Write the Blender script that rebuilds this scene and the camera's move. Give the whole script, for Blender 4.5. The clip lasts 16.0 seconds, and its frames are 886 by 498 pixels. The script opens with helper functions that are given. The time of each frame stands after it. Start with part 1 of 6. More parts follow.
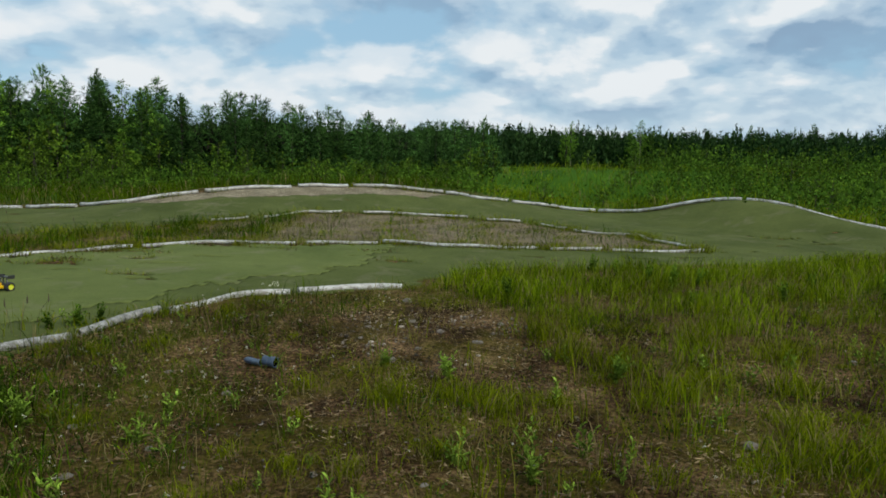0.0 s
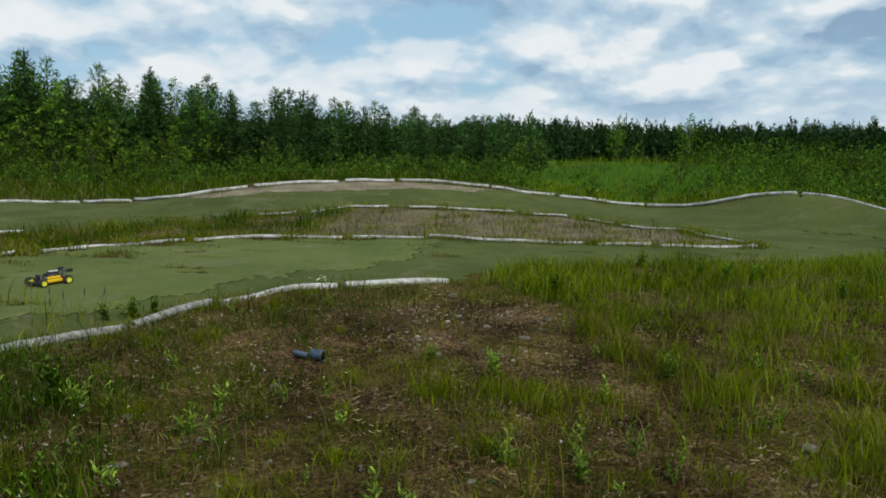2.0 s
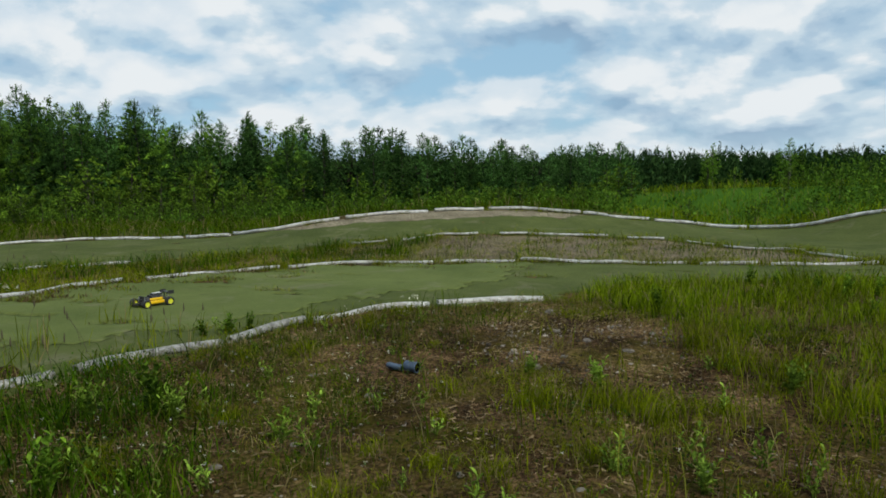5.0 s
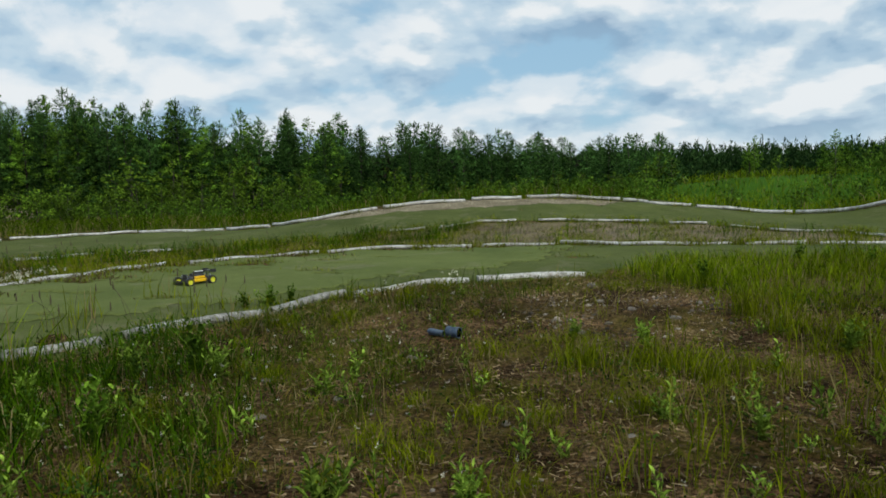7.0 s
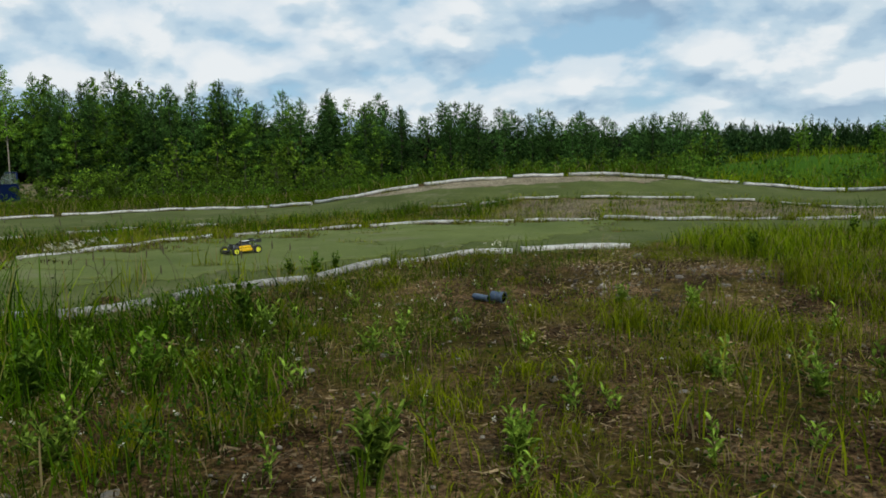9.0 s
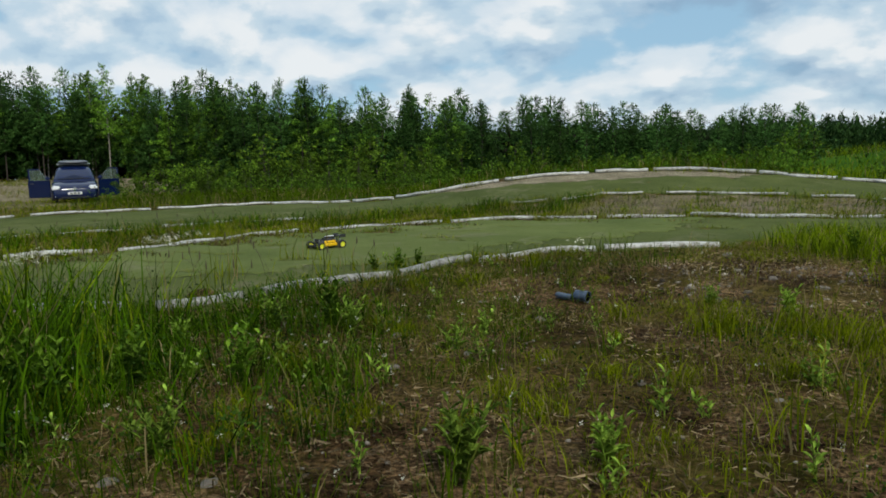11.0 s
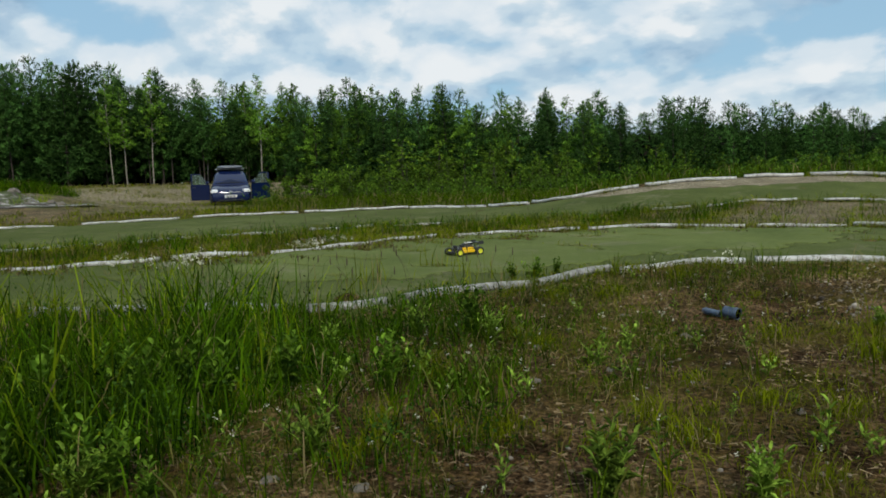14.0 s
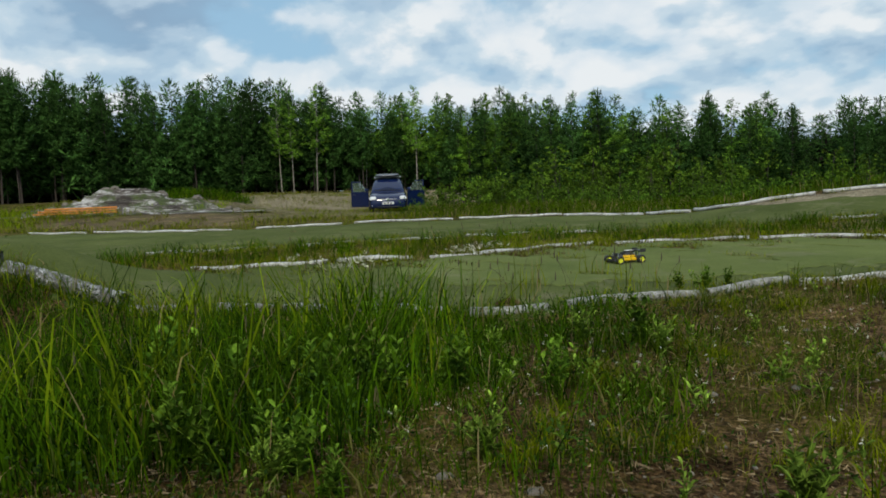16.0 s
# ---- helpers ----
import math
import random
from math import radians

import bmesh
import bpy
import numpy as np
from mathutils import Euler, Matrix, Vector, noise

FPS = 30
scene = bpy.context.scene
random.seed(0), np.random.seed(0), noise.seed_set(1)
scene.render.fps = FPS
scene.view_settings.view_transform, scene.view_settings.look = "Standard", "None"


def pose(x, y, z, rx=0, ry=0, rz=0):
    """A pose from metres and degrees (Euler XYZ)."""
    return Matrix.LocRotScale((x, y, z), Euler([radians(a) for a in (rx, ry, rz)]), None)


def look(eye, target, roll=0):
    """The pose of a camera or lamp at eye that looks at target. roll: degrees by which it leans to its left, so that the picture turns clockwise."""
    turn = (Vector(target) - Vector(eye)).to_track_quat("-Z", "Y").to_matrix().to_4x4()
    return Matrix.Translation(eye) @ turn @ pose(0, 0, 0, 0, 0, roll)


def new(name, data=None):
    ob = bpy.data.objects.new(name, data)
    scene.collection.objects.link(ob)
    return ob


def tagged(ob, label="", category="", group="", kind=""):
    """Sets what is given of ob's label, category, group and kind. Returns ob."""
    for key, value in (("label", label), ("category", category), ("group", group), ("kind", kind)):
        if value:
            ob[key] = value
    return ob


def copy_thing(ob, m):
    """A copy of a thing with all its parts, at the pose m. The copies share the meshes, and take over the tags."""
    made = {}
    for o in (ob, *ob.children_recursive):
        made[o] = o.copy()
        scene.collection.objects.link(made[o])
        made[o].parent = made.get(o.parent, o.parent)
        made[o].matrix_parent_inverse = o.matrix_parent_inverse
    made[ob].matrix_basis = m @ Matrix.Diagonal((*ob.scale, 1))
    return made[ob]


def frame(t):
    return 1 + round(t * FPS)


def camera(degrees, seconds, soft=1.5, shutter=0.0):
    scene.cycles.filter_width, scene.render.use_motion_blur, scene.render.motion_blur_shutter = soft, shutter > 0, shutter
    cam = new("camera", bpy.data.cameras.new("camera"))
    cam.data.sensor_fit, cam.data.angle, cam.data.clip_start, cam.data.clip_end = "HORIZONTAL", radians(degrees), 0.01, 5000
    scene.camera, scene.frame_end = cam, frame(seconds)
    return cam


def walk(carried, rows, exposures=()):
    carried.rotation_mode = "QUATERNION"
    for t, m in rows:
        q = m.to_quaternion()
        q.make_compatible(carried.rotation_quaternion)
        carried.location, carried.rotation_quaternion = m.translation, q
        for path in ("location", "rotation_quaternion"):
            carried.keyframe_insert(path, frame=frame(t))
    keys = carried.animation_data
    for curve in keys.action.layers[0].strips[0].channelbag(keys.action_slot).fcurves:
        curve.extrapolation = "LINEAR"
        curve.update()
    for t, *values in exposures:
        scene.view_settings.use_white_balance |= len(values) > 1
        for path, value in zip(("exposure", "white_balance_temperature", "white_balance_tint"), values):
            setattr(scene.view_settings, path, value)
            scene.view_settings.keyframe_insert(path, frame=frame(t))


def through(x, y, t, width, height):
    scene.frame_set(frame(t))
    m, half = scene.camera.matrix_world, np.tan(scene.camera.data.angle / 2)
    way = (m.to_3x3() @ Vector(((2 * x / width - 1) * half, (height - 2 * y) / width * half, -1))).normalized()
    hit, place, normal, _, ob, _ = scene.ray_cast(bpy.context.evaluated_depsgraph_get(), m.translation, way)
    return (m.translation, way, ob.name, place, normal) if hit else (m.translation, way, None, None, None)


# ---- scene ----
cam = camera(62.3, 16.0, soft=1.75)
PATH = [
    (0, (0.014, -0.21, 1.535), (-0.057, 1.773, 1.281), 1.2),
    (0.5, (0.012, -0.211, 1.536), (-0.09, 1.77, 1.279), 1.1),
    (1, (0.005, -0.2, 1.532), (-0.124, 1.779, 1.273), 1.1),
    (1.5, (0.002, -0.185, 1.527), (-0.158, 1.792, 1.264), 1.0),
    (2, (0.0, -0.184, 1.53), (-0.193, 1.788, 1.26), 0.9),
    (2.5, (-0.008, -0.162, 1.521), (-0.244, 1.804, 1.242), 0.8),
    (3, (-0.021, -0.138, 1.51), (-0.296, 1.823, 1.233), 0.6),
    (3.5, (-0.029, -0.121, 1.503), (-0.349, 1.837, 1.254), 0.5),
    (4, (-0.038, -0.075, 1.443), (-0.399, 1.882, 1.247), 0.0),
    (6.5, (-0.101, -0.011, 1.123), (-0.614, 1.915, 0.964), -1.5),
    (7, (-0.107, -0.003, 1.068), (-0.637, 1.918, 0.899), -1.7),
    (7.5, (-0.116, -0.013, 1.031), (-0.66, 1.902, 0.848), -1.9),
    (8, (-0.129, -0.009, 0.993), (-0.695, 1.899, 0.798), -1.9),
    (8.5, (-0.142, 0.001, 0.959), (-0.734, 1.901, 0.757), -1.8),
    (9, (-0.15, -0.009, 0.945), (-0.782, 1.877, 0.733), -1.7),
    (11.5, (-0.181, -0.02, 0.979), (-1.068, 1.759, 0.76), -1.9),
    (12, (-0.185, -0.02, 0.988), (-1.127, 1.73, 0.772), -2.0),
    (12.5, (-0.186, -0.023, 0.997), (-1.177, 1.702, 0.783), -2.0),
    (13, (-0.19, -0.03, 1.007), (-1.232, 1.664, 0.796), -2.1),
    (13.5, (-0.199, -0.04, 1.013), (-1.284, 1.626, 0.805), -2.0),
    (14, (-0.207, -0.057, 1.02), (-1.352, 1.571, 0.818), -1.9),
    (14.5, (-0.222, -0.065, 1.02), (-1.427, 1.52, 0.827), -1.9),
    (15, (-0.243, -0.077, 1.015), (-1.526, 1.447, 0.833), -1.8),
    (15.5, (-0.258, -0.091, 1.011), (-1.618, 1.366, 0.836), -1.9),
    (16, (-0.28, -0.112, 1.003), (-1.732, 1.253, 0.836), -2.0),
]
walk(cam, [(t, look(eye, target, roll)) for t, eye, target, roll in PATH])

# ---- sky and sun ----
world = bpy.data.worlds.new("world")
scene.world = world
world.use_nodes = True


def build_sky(nt):
    """Blue sky with broken cloud, laid on a flat layer overhead so that it gathers towards the horizon."""
    n, l = nt.nodes, nt.links
    n.clear()
    out, bg = n.new("ShaderNodeOutputWorld"), n.new("ShaderNodeBackground")
    sky = n.new("ShaderNodeTexSky")
    sky.sky_type, sky.sun_disc = "NISHITA", False
    sky.sun_elevation, sky.sun_rotation = radians(SUN_UP), radians(SUN_TURN)
    co = n.new("ShaderNodeTexCoord")
    sep = n.new("ShaderNodeSeparateXYZ")
    l.new(co.outputs["Generated"], sep.inputs[0])

    def mth(op, a, b=None, c=None, clamp=False):
        nd = n.new("ShaderNodeMath")
        nd.operation, nd.use_clamp = op, clamp
        for k, v in enumerate((a, b, c)):
            if v is None:
                continue
            if hasattr(v, "links"):
                l.new(v, nd.inputs[k])
            else:
                nd.inputs[k].default_value = v
        return nd.outputs[0]

    # directions laid out on a flat layer overhead
    lift = mth("ADD", mth("MAXIMUM", sep.outputs[2], 0.0), 0.42)
    vec = n.new("ShaderNodeCombineXYZ")
    for k in range(2):
        l.new(mth("DIVIDE", sep.outputs[k], lift), vec.inputs[k])

    def fbm(where, scale, detail, rough, distort=0.0):
        mp = n.new("ShaderNodeMapping")
        mp.inputs["Location"].default_value = (CLOUD_OFF, CLOUD_OFF * 0.7, 3.7)
        l.new(where, mp.inputs["Vector"])
        tx = n.new("ShaderNodeTexNoise")
        tx.inputs["Scale"].default_value, tx.inputs["Detail"].default_value = scale, detail
        tx.inputs["Roughness"].default_value, tx.inputs["Distortion"].default_value = rough, distort
        l.new(mp.outputs[0], tx.inputs["Vector"])
        return tx.outputs["Fac"]

    def ramp(v, stops):
        r = n.new("ShaderNodeValToRGB")
        r.color_ramp.interpolation = "EASE"
        while len(r.color_ramp.elements) < len(stops):
            r.color_ramp.elements.new(0.5)
        for e, (p, c) in zip(r.color_ramp.elements, stops):
            e.position, e.color = p, (*c, 1)
        l.new(v, r.inputs[0])
        return r.outputs[0]

    def mix(f, a, b, kind="MIX"):
        m = n.new("ShaderNodeMix")
        m.data_type, m.blend_type = "RGBA", kind
        for v, k in ((f, 0), (a, 6), (b, 7)):
            if hasattr(v, "links"):
                l.new(v, m.inputs[k])
            else:
                m.inputs[k].default_value = v
        return m.outputs[2]

    def nearer(f):
        sc = n.new("ShaderNodeVectorMath")
        sc.operation = "SCALE"
        l.new(vec.outputs[0], sc.inputs[0])
        sc.inputs["Scale"].default_value = f
        return sc.outputs[0]

    def mass(az, el, inner, outer):
        """A wide dark cloud round one direction."""
        a, e = radians(az), radians(el)
        d = mth("ADD", mth("ADD", mth("MULTIPLY", sep.outputs[0], -math.sin(a) * math.cos(e)), mth("MULTIPLY", sep.outputs[1], math.cos(a) * math.cos(e))), mth("MULTIPLY", sep.outputs[2], math.sin(e)))
        ang = mth("ADD", mth("ARCCOSINE", mth("MINIMUM", d, 1.0)), mth("MULTIPLY", mth("SUBTRACT", rag, 0.5), -0.75))
        return mth("DIVIDE", mth("SUBTRACT", radians(outer), ang), radians(outer - inner), None, True)

    rag = fbm(vec.outputs[0], 2.4, 8.0, 0.55)

    def puffs(where):
        """Rounded heaps on a slow unevenness."""
        vo = n.new("ShaderNodeTexVoronoi")
        vo.feature = "SMOOTH_F1"
        vo.inputs["Scale"].default_value, vo.inputs["Detail"].default_value, vo.inputs["Roughness"].default_value = CLOUD_SCALE * 2.2, 3.0, 0.5
        vo.inputs["Smoothness"].default_value = 0.85
        l.new(where, vo.inputs["Vector"])
        heap = mth("MULTIPLY", mth("SUBTRACT", 0.45, vo.outputs["Distance"]), 0.48)
        return mth("ADD", fbm(where, CLOUD_SCALE, 11.0, 0.60, 0.2), heap)

    here, above = puffs(vec.outputs[0]), puffs(nearer(0.95))
    cover = ramp(here, [(0.10, (0, 0, 0)), (0.25, (0.68, 0.68, 0.68)), (0.44, (1, 1, 1))])
    lit = mth("ADD", mth("MULTIPLY", mth("SUBTRACT", here, above), 2.3), 0.58)
    lit = mth("ADD", lit, mth("MULTIPLY", mth("SUBTRACT", rag, 0.5), 0.40))
    for az, el, inner, outer, weight in CLOUD_MASSES:
        lit = mth("SUBTRACT", lit, mth("MULTIPLY", mass(az, el, inner, outer), weight))
    tone = ramp(mth("MAXIMUM", lit, 0.0, None, True), [(0.06, (0.30, 0.45, 0.62)), (0.34, (0.50, 0.65, 0.79)), (0.56, (0.68, 0.81, 0.90)), (0.82, (0.92, 0.97, 1.0))])
    blue = mix(1.0, sky.outputs[0], (0.10, 0.10, 0.10, 1), "MULTIPLY")
    blue = mix(0.6, blue, (0.24, 0.58, 0.88, 1))
    blue = mix(0.30, blue, (0.60, 0.78, 0.90, 1))
    total = mix(cover, blue, tone)
    low = ramp(sep.outputs[2], [(0.0, (1, 1, 1)), (0.10, (0, 0, 0))])
    lowf = mth("MULTIPLY", low, 0.5)
    total = mix(lowf, total, (0.66, 0.79, 0.88, 1))
    l.new(total, bg.inputs["Color"])
    bg.inputs["Strength"].default_value = SKY_STRENGTH
    l.new(bg.outputs[0], out.inputs[0])


SUN_UP, SUN_TURN, SKY_STRENGTH = 42.0, 135.0, 0.88
CLOUD_SCALE, CLOUD_OFF = 1.9, 2.6
CLOUD_MASSES = ((70, 13, 3, 12, 0.30), (60, 10, 1, 5, 0.22), (-26, 11, 3, 12, 0.34), (30, 13, 1, 6, -0.25), (54, 13, 1, 6, -0.25))
build_sky(world.node_tree)
sun = new("sun", bpy.data.lights.new("sun", "SUN"))
sun.data.energy, sun.data.angle, sun.data.color = 2.32, radians(5), (1.0, 0.95, 0.82)
sun.matrix_world = look((0, 0, 30), Vector((0, 0, 30)) - Vector((math.sin(radians(SUN_TURN)) * math.cos(radians(SUN_UP)), math.cos(radians(SUN_TURN)) * math.cos(radians(SUN_UP)), math.sin(radians(SUN_UP)))))


# ---- materials ----
def material(name, build):
    mat = bpy.data.materials.new(name)
    mat.use_nodes = True
    build(Nodes(mat.node_tree))
    return mat


class Nodes:
    """Small helper round a material's node tree."""

    def __init__(self, nt):
        self.nt, self.n, self.l = nt, nt.nodes, nt.links
        self.p, self.out = nt.nodes["Principled BSDF"], nt.nodes["Material Output"]
        self.co = self.n.new("ShaderNodeTexCoord").outputs["Object"]

    def put(self, socket, v):
        if hasattr(v, "links"):
            self.l.new(v, socket)
        elif isinstance(v, tuple) and len(v) == 3:
            socket.default_value = (*v, 1)
        else:
            socket.default_value = v

    def noise(self, scale, detail=4.0, rough=0.6, distort=0.0, vec=None):
        t = self.n.new("ShaderNodeTexNoise")
        t.inputs["Scale"].default_value, t.inputs["Detail"].default_value = scale, detail
        t.inputs["Roughness"].default_value, t.inputs["Distortion"].default_value = rough, distort
        self.l.new(vec or self.co, t.inputs["Vector"])
        return t.outputs["Fac"]

    def stretched(self, sx, sy, sz):
        m = self.n.new("ShaderNodeMapping")
        m.inputs["Scale"].default_value = (sx, sy, sz)
        self.l.new(self.co, m.inputs["Vector"])
        return m.outputs[0]

    def ramp(self, v, *stops):
        r = self.n.new("ShaderNodeValToRGB")
        while len(r.color_ramp.elements) < len(stops):
            r.color_ramp.elements.new(0.5)
        for e, (p, c) in zip(r.color_ramp.elements, stops):
            e.position, e.color = p, (*c, 1) if isinstance(c, tuple) else (c, c, c, 1)
        self.l.new(v, r.inputs[0])
        return r.outputs[0]

    def mix(self, f, a, b, kind="MIX"):
        m = self.n.new("ShaderNodeMix")
        m.data_type, m.blend_type = "RGBA", kind
        self.put(m.inputs[0], f)
        self.put(m.inputs[6], a)
        self.put(m.inputs[7], b)
        return m.outputs[2]

    def mul(self, a, b):
        m = self.n.new("ShaderNodeMath")
        m.operation = "MULTIPLY"
        self.put(m.inputs[0], a)
        self.put(m.inputs[1], b)
        return m.outputs[0]

    def attr(self, name):
        a = self.n.new("ShaderNodeAttribute")
        a.attribute_name = name
        return a.outputs["Fac"]

    def island(self):
        return self.n.new("ShaderNodeNewGeometry").outputs["Random Per Island"]

    def each(self):
        return self.n.new("ShaderNodeObjectInfo").outputs["Random"]

    def bump(self, v, strength=0.4, dist=0.02):
        b = self.n.new("ShaderNodeBump")
        b.inputs["Strength"].default_value, b.inputs["Distance"].default_value = strength, dist
        self.l.new(v, b.inputs["Height"])
        self.l.new(b.outputs[0], self.p.inputs["Normal"])

    def finish(self, color, rough=0.8, metal=0.0, spec=None):
        self.put(self.p.inputs["Base Color"], color)
        self.put(self.p.inputs["Roughness"], rough)
        self.put(self.p.inputs["Metallic"], metal)
        if spec is not None:
            self.put(self.p.inputs["Specular IOR Level"], spec)

    def leafy(self, color, through=0.35):
        """Leaves: light comes partly through them."""
        t = self.n.new("ShaderNodeBsdfTranslucent")
        self.put(t.inputs["Color"], color)
        m = self.n.new("ShaderNodeMixShader")
        m.inputs[0].default_value = through
        self.l.new(self.p.outputs[0], m.inputs[1])
        self.l.new(t.outputs[0], m.inputs[2])
        self.l.new(m.outputs[0], self.out.inputs[0])


def m_ground(k):
    soil = k.ramp(k.noise(1.3, 8, 0.7), (0.36, (0.018, 0.010, 0.005)), (0.5, (0.074, 0.046, 0.022)), (0.66, (0.185, 0.122, 0.068)))
    grit = k.ramp(k.noise(38, 5, 0.75), (0.38, (0.20, 0.17, 0.14)), (0.50, (0.85, 0.82, 0.78)), (0.62, (2.5, 2.35, 2.2)))
    soil = k.mix(1.0, soil, grit, "MULTIPLY")
    soil = k.mix(1.0, soil, k.ramp(k.noise(3.4, 6, 0.7, 0.5), (0.36, (0.42, 0.40, 0.38)), (0.60, (1.25, 1.25, 1.25))), "MULTIPLY")
    moss = k.ramp(k.noise(9, 6, 0.7), (0.35, (0.042, 0.042, 0.004)), (0.65, (0.145, 0.135, 0.014)))
    mossy = k.ramp(k.noise(0.9, 8, 0.72, 0.4), (0.46, 0.0), (0.64, 0.62))
    col = k.mix(mossy, soil, moss)
    sand = k.ramp(k.noise(2.2, 8, 0.7), (0.3, (0.14, 0.120, 0.082)), (0.7, (0.30, 0.265, 0.19)))
    col = k.mix(k.attr("sand"), col, k.mix(0.6, sand, grit, "MULTIPLY"))
    turf = k.ramp(k.noise(0.35, 8, 0.75), (0.3, (0.022, 0.066, 0.005)), (0.7, (0.065, 0.145, 0.012)))
    col = k.mix(k.attr("green"), col, turf)
    # forest floor: the shade under the trees is put into this dark colour
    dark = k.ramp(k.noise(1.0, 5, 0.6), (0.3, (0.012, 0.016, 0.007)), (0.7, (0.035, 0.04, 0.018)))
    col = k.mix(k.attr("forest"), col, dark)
    k.finish(col, 0.95, spec=0.03)
    k.bump(k.noise(26, 8, 0.75), 0.9, 0.03)


def m_carpet(lo, hi):
    def f(k):
        base = k.ramp(k.noise(0.7, 7, 0.65, 0.3), (0.3, lo), (0.7, hi))
        fleck = k.ramp(k.noise(70, 3, 0.8), (0.3, 0.72), (0.7, 1.25))
        col = k.mix(1.0, base, fleck, "MULTIPLY")
        dust = k.ramp(k.noise(1.6, 8, 0.7, 0.6), (0.55, 0.0), (0.72, 0.5))
        col = k.mix(dust, col, (0.21, 0.185, 0.13))
        stain = k.ramp(k.noise(2.4, 6, 0.7, vec=k.stretched(1.0, 3.2, 1.0)), (0.62, 0.0), (0.70, 0.6))
        col = k.mix(stain, col, (0.05, 0.055, 0.03))
        k.finish(col, 0.95, spec=0.03)
        k.bump(k.noise(5, 8, 0.7), 0.5, 0.03)
    return f


def m_pipe(k):
    base = k.ramp(k.noise(3.0, 7, 0.7), (0.3, (0.32, 0.31, 0.29)), (0.6, (0.58, 0.58, 0.56)))
    dirt = k.ramp(k.noise(14, 6, 0.75), (0.46, 0.0), (0.62, 0.8))
    k.finish(k.mix(dirt, base, (0.16, 0.14, 0.11)), 0.55)
    k.bump(k.noise(40, 4, 0.6), 0.3, 0.005)


def m_old_pipe(k):
    base = k.ramp(k.noise(5.0, 7, 0.7), (0.35, (0.17, 0.165, 0.15)), (0.62, (0.42, 0.42, 0.40)))
    dirt = k.ramp(k.noise(22, 6, 0.8), (0.44, 0.0), (0.60, 0.75))
    k.finish(k.mix(dirt, base, (0.07, 0.065, 0.05)), 0.7)
    k.bump(k.noise(30, 5, 0.7), 0.8, 0.02)


def m_bend_pipe(k):
    base = k.ramp(k.noise(5.0, 7, 0.7), (0.35, (0.22, 0.22, 0.21)), (0.62, (0.58, 0.59, 0.60)))
    dirt = k.ramp(k.noise(20, 6, 0.8), (0.40, 0.0), (0.52, 0.92))
    k.finish(k.mix(dirt, base, (0.05, 0.048, 0.04)), 0.7)
    k.bump(k.noise(30, 5, 0.7), 0.8, 0.02)


def m_grass(lo, hi, dry=0.12):
    def f(k):
        isl = k.island()
        col = k.ramp(isl, (0.0, lo), (1.0 - dry - 0.02, hi), (1.0 - dry, (0.20, 0.155, 0.06)), (1.0, (0.26, 0.21, 0.10)))
        big = k.ramp(k.noise(0.8, 5, 0.6), (0.3, 0.65), (0.7, 1.3))
        col = k.mix(1.0, col, big, "MULTIPLY")
        k.finish(col, 0.8, spec=0.04)
        k.leafy(col, 0.35)
    return f


def m_leaf(lo, hi, through=0.3, clump=1.6):
    def f(k):
        col = k.ramp(k.island(), (0.0, lo), (1.0, hi))
        tone = k.ramp(k.each(), (0.0, 0.62), (1.0, 1.42))
        col = k.mix(1.0, col, k.ramp(k.noise(clump, 3, 0.55), (0.38, 0.42), (0.64, 1.6)), "MULTIPLY")
        col = k.mix(1.0, col, tone, "MULTIPLY")
        k.finish(col, 0.8, spec=0.05)
        k.leafy(col, through)
    return f


def m_plain(lo, hi, scale=8.0, rough=0.8, bump=0.3, metal=0.0):
    def f(k):
        k.finish(k.ramp(k.noise(scale, 6, 0.65), (0.3, lo), (0.7, hi)), rough, metal)
        k.bump(k.noise(scale * 4, 5, 0.7), bump, 0.01)
    return f


def m_birch(k):
    mark = k.ramp(k.noise(5, 5, 0.7, vec=k.stretched(1, 1, 3)), (0.46, 0.0), (0.58, 1.0))
    k.finish(k.mix(mark, (0.30, 0.27, 0.22), (0.08, 0.07, 0.055)), 0.85)


def m_gloss(color, rough, dusty=0.1, spec=0.5):
    def f(k):
        dust = k.ramp(k.noise(3.0, 6, 0.7), (0.4, 0.0), (0.8, dusty))
        k.finish(k.mix(dust, color, (0.16, 0.14, 0.11)), k.ramp(k.noise(5, 4), (0.3, rough), (0.7, rough + 0.08)), spec=spec)
        k.p.inputs["Coat Weight"].default_value = 0.2 if spec > 0.4 else 0.0
    return f


def m_window(k):
    k.finish((0.55, 0.68, 0.62), 0.02)
    k.p.inputs["Transmission Weight"].default_value = 0.9


def m_heap(k):
    base = k.ramp(k.noise(1.5, 8, 0.75, 0.8, vec=k.stretched(0.6, 1.0, 3.0)), (0.44, (0.028, 0.020, 0.014)), (0.51, (0.12, 0.10, 0.085)), (0.60, (0.52, 0.50, 0.48)))
    weeds = k.ramp(k.noise(1.1, 6, 0.7), (0.50, 0.0), (0.60, 0.9))
    k.finish(k.mix(weeds, base, (0.06, 0.085, 0.015)), 0.95)
    k.bump(k.noise(9, 8, 0.75), 1.0, 0.08)


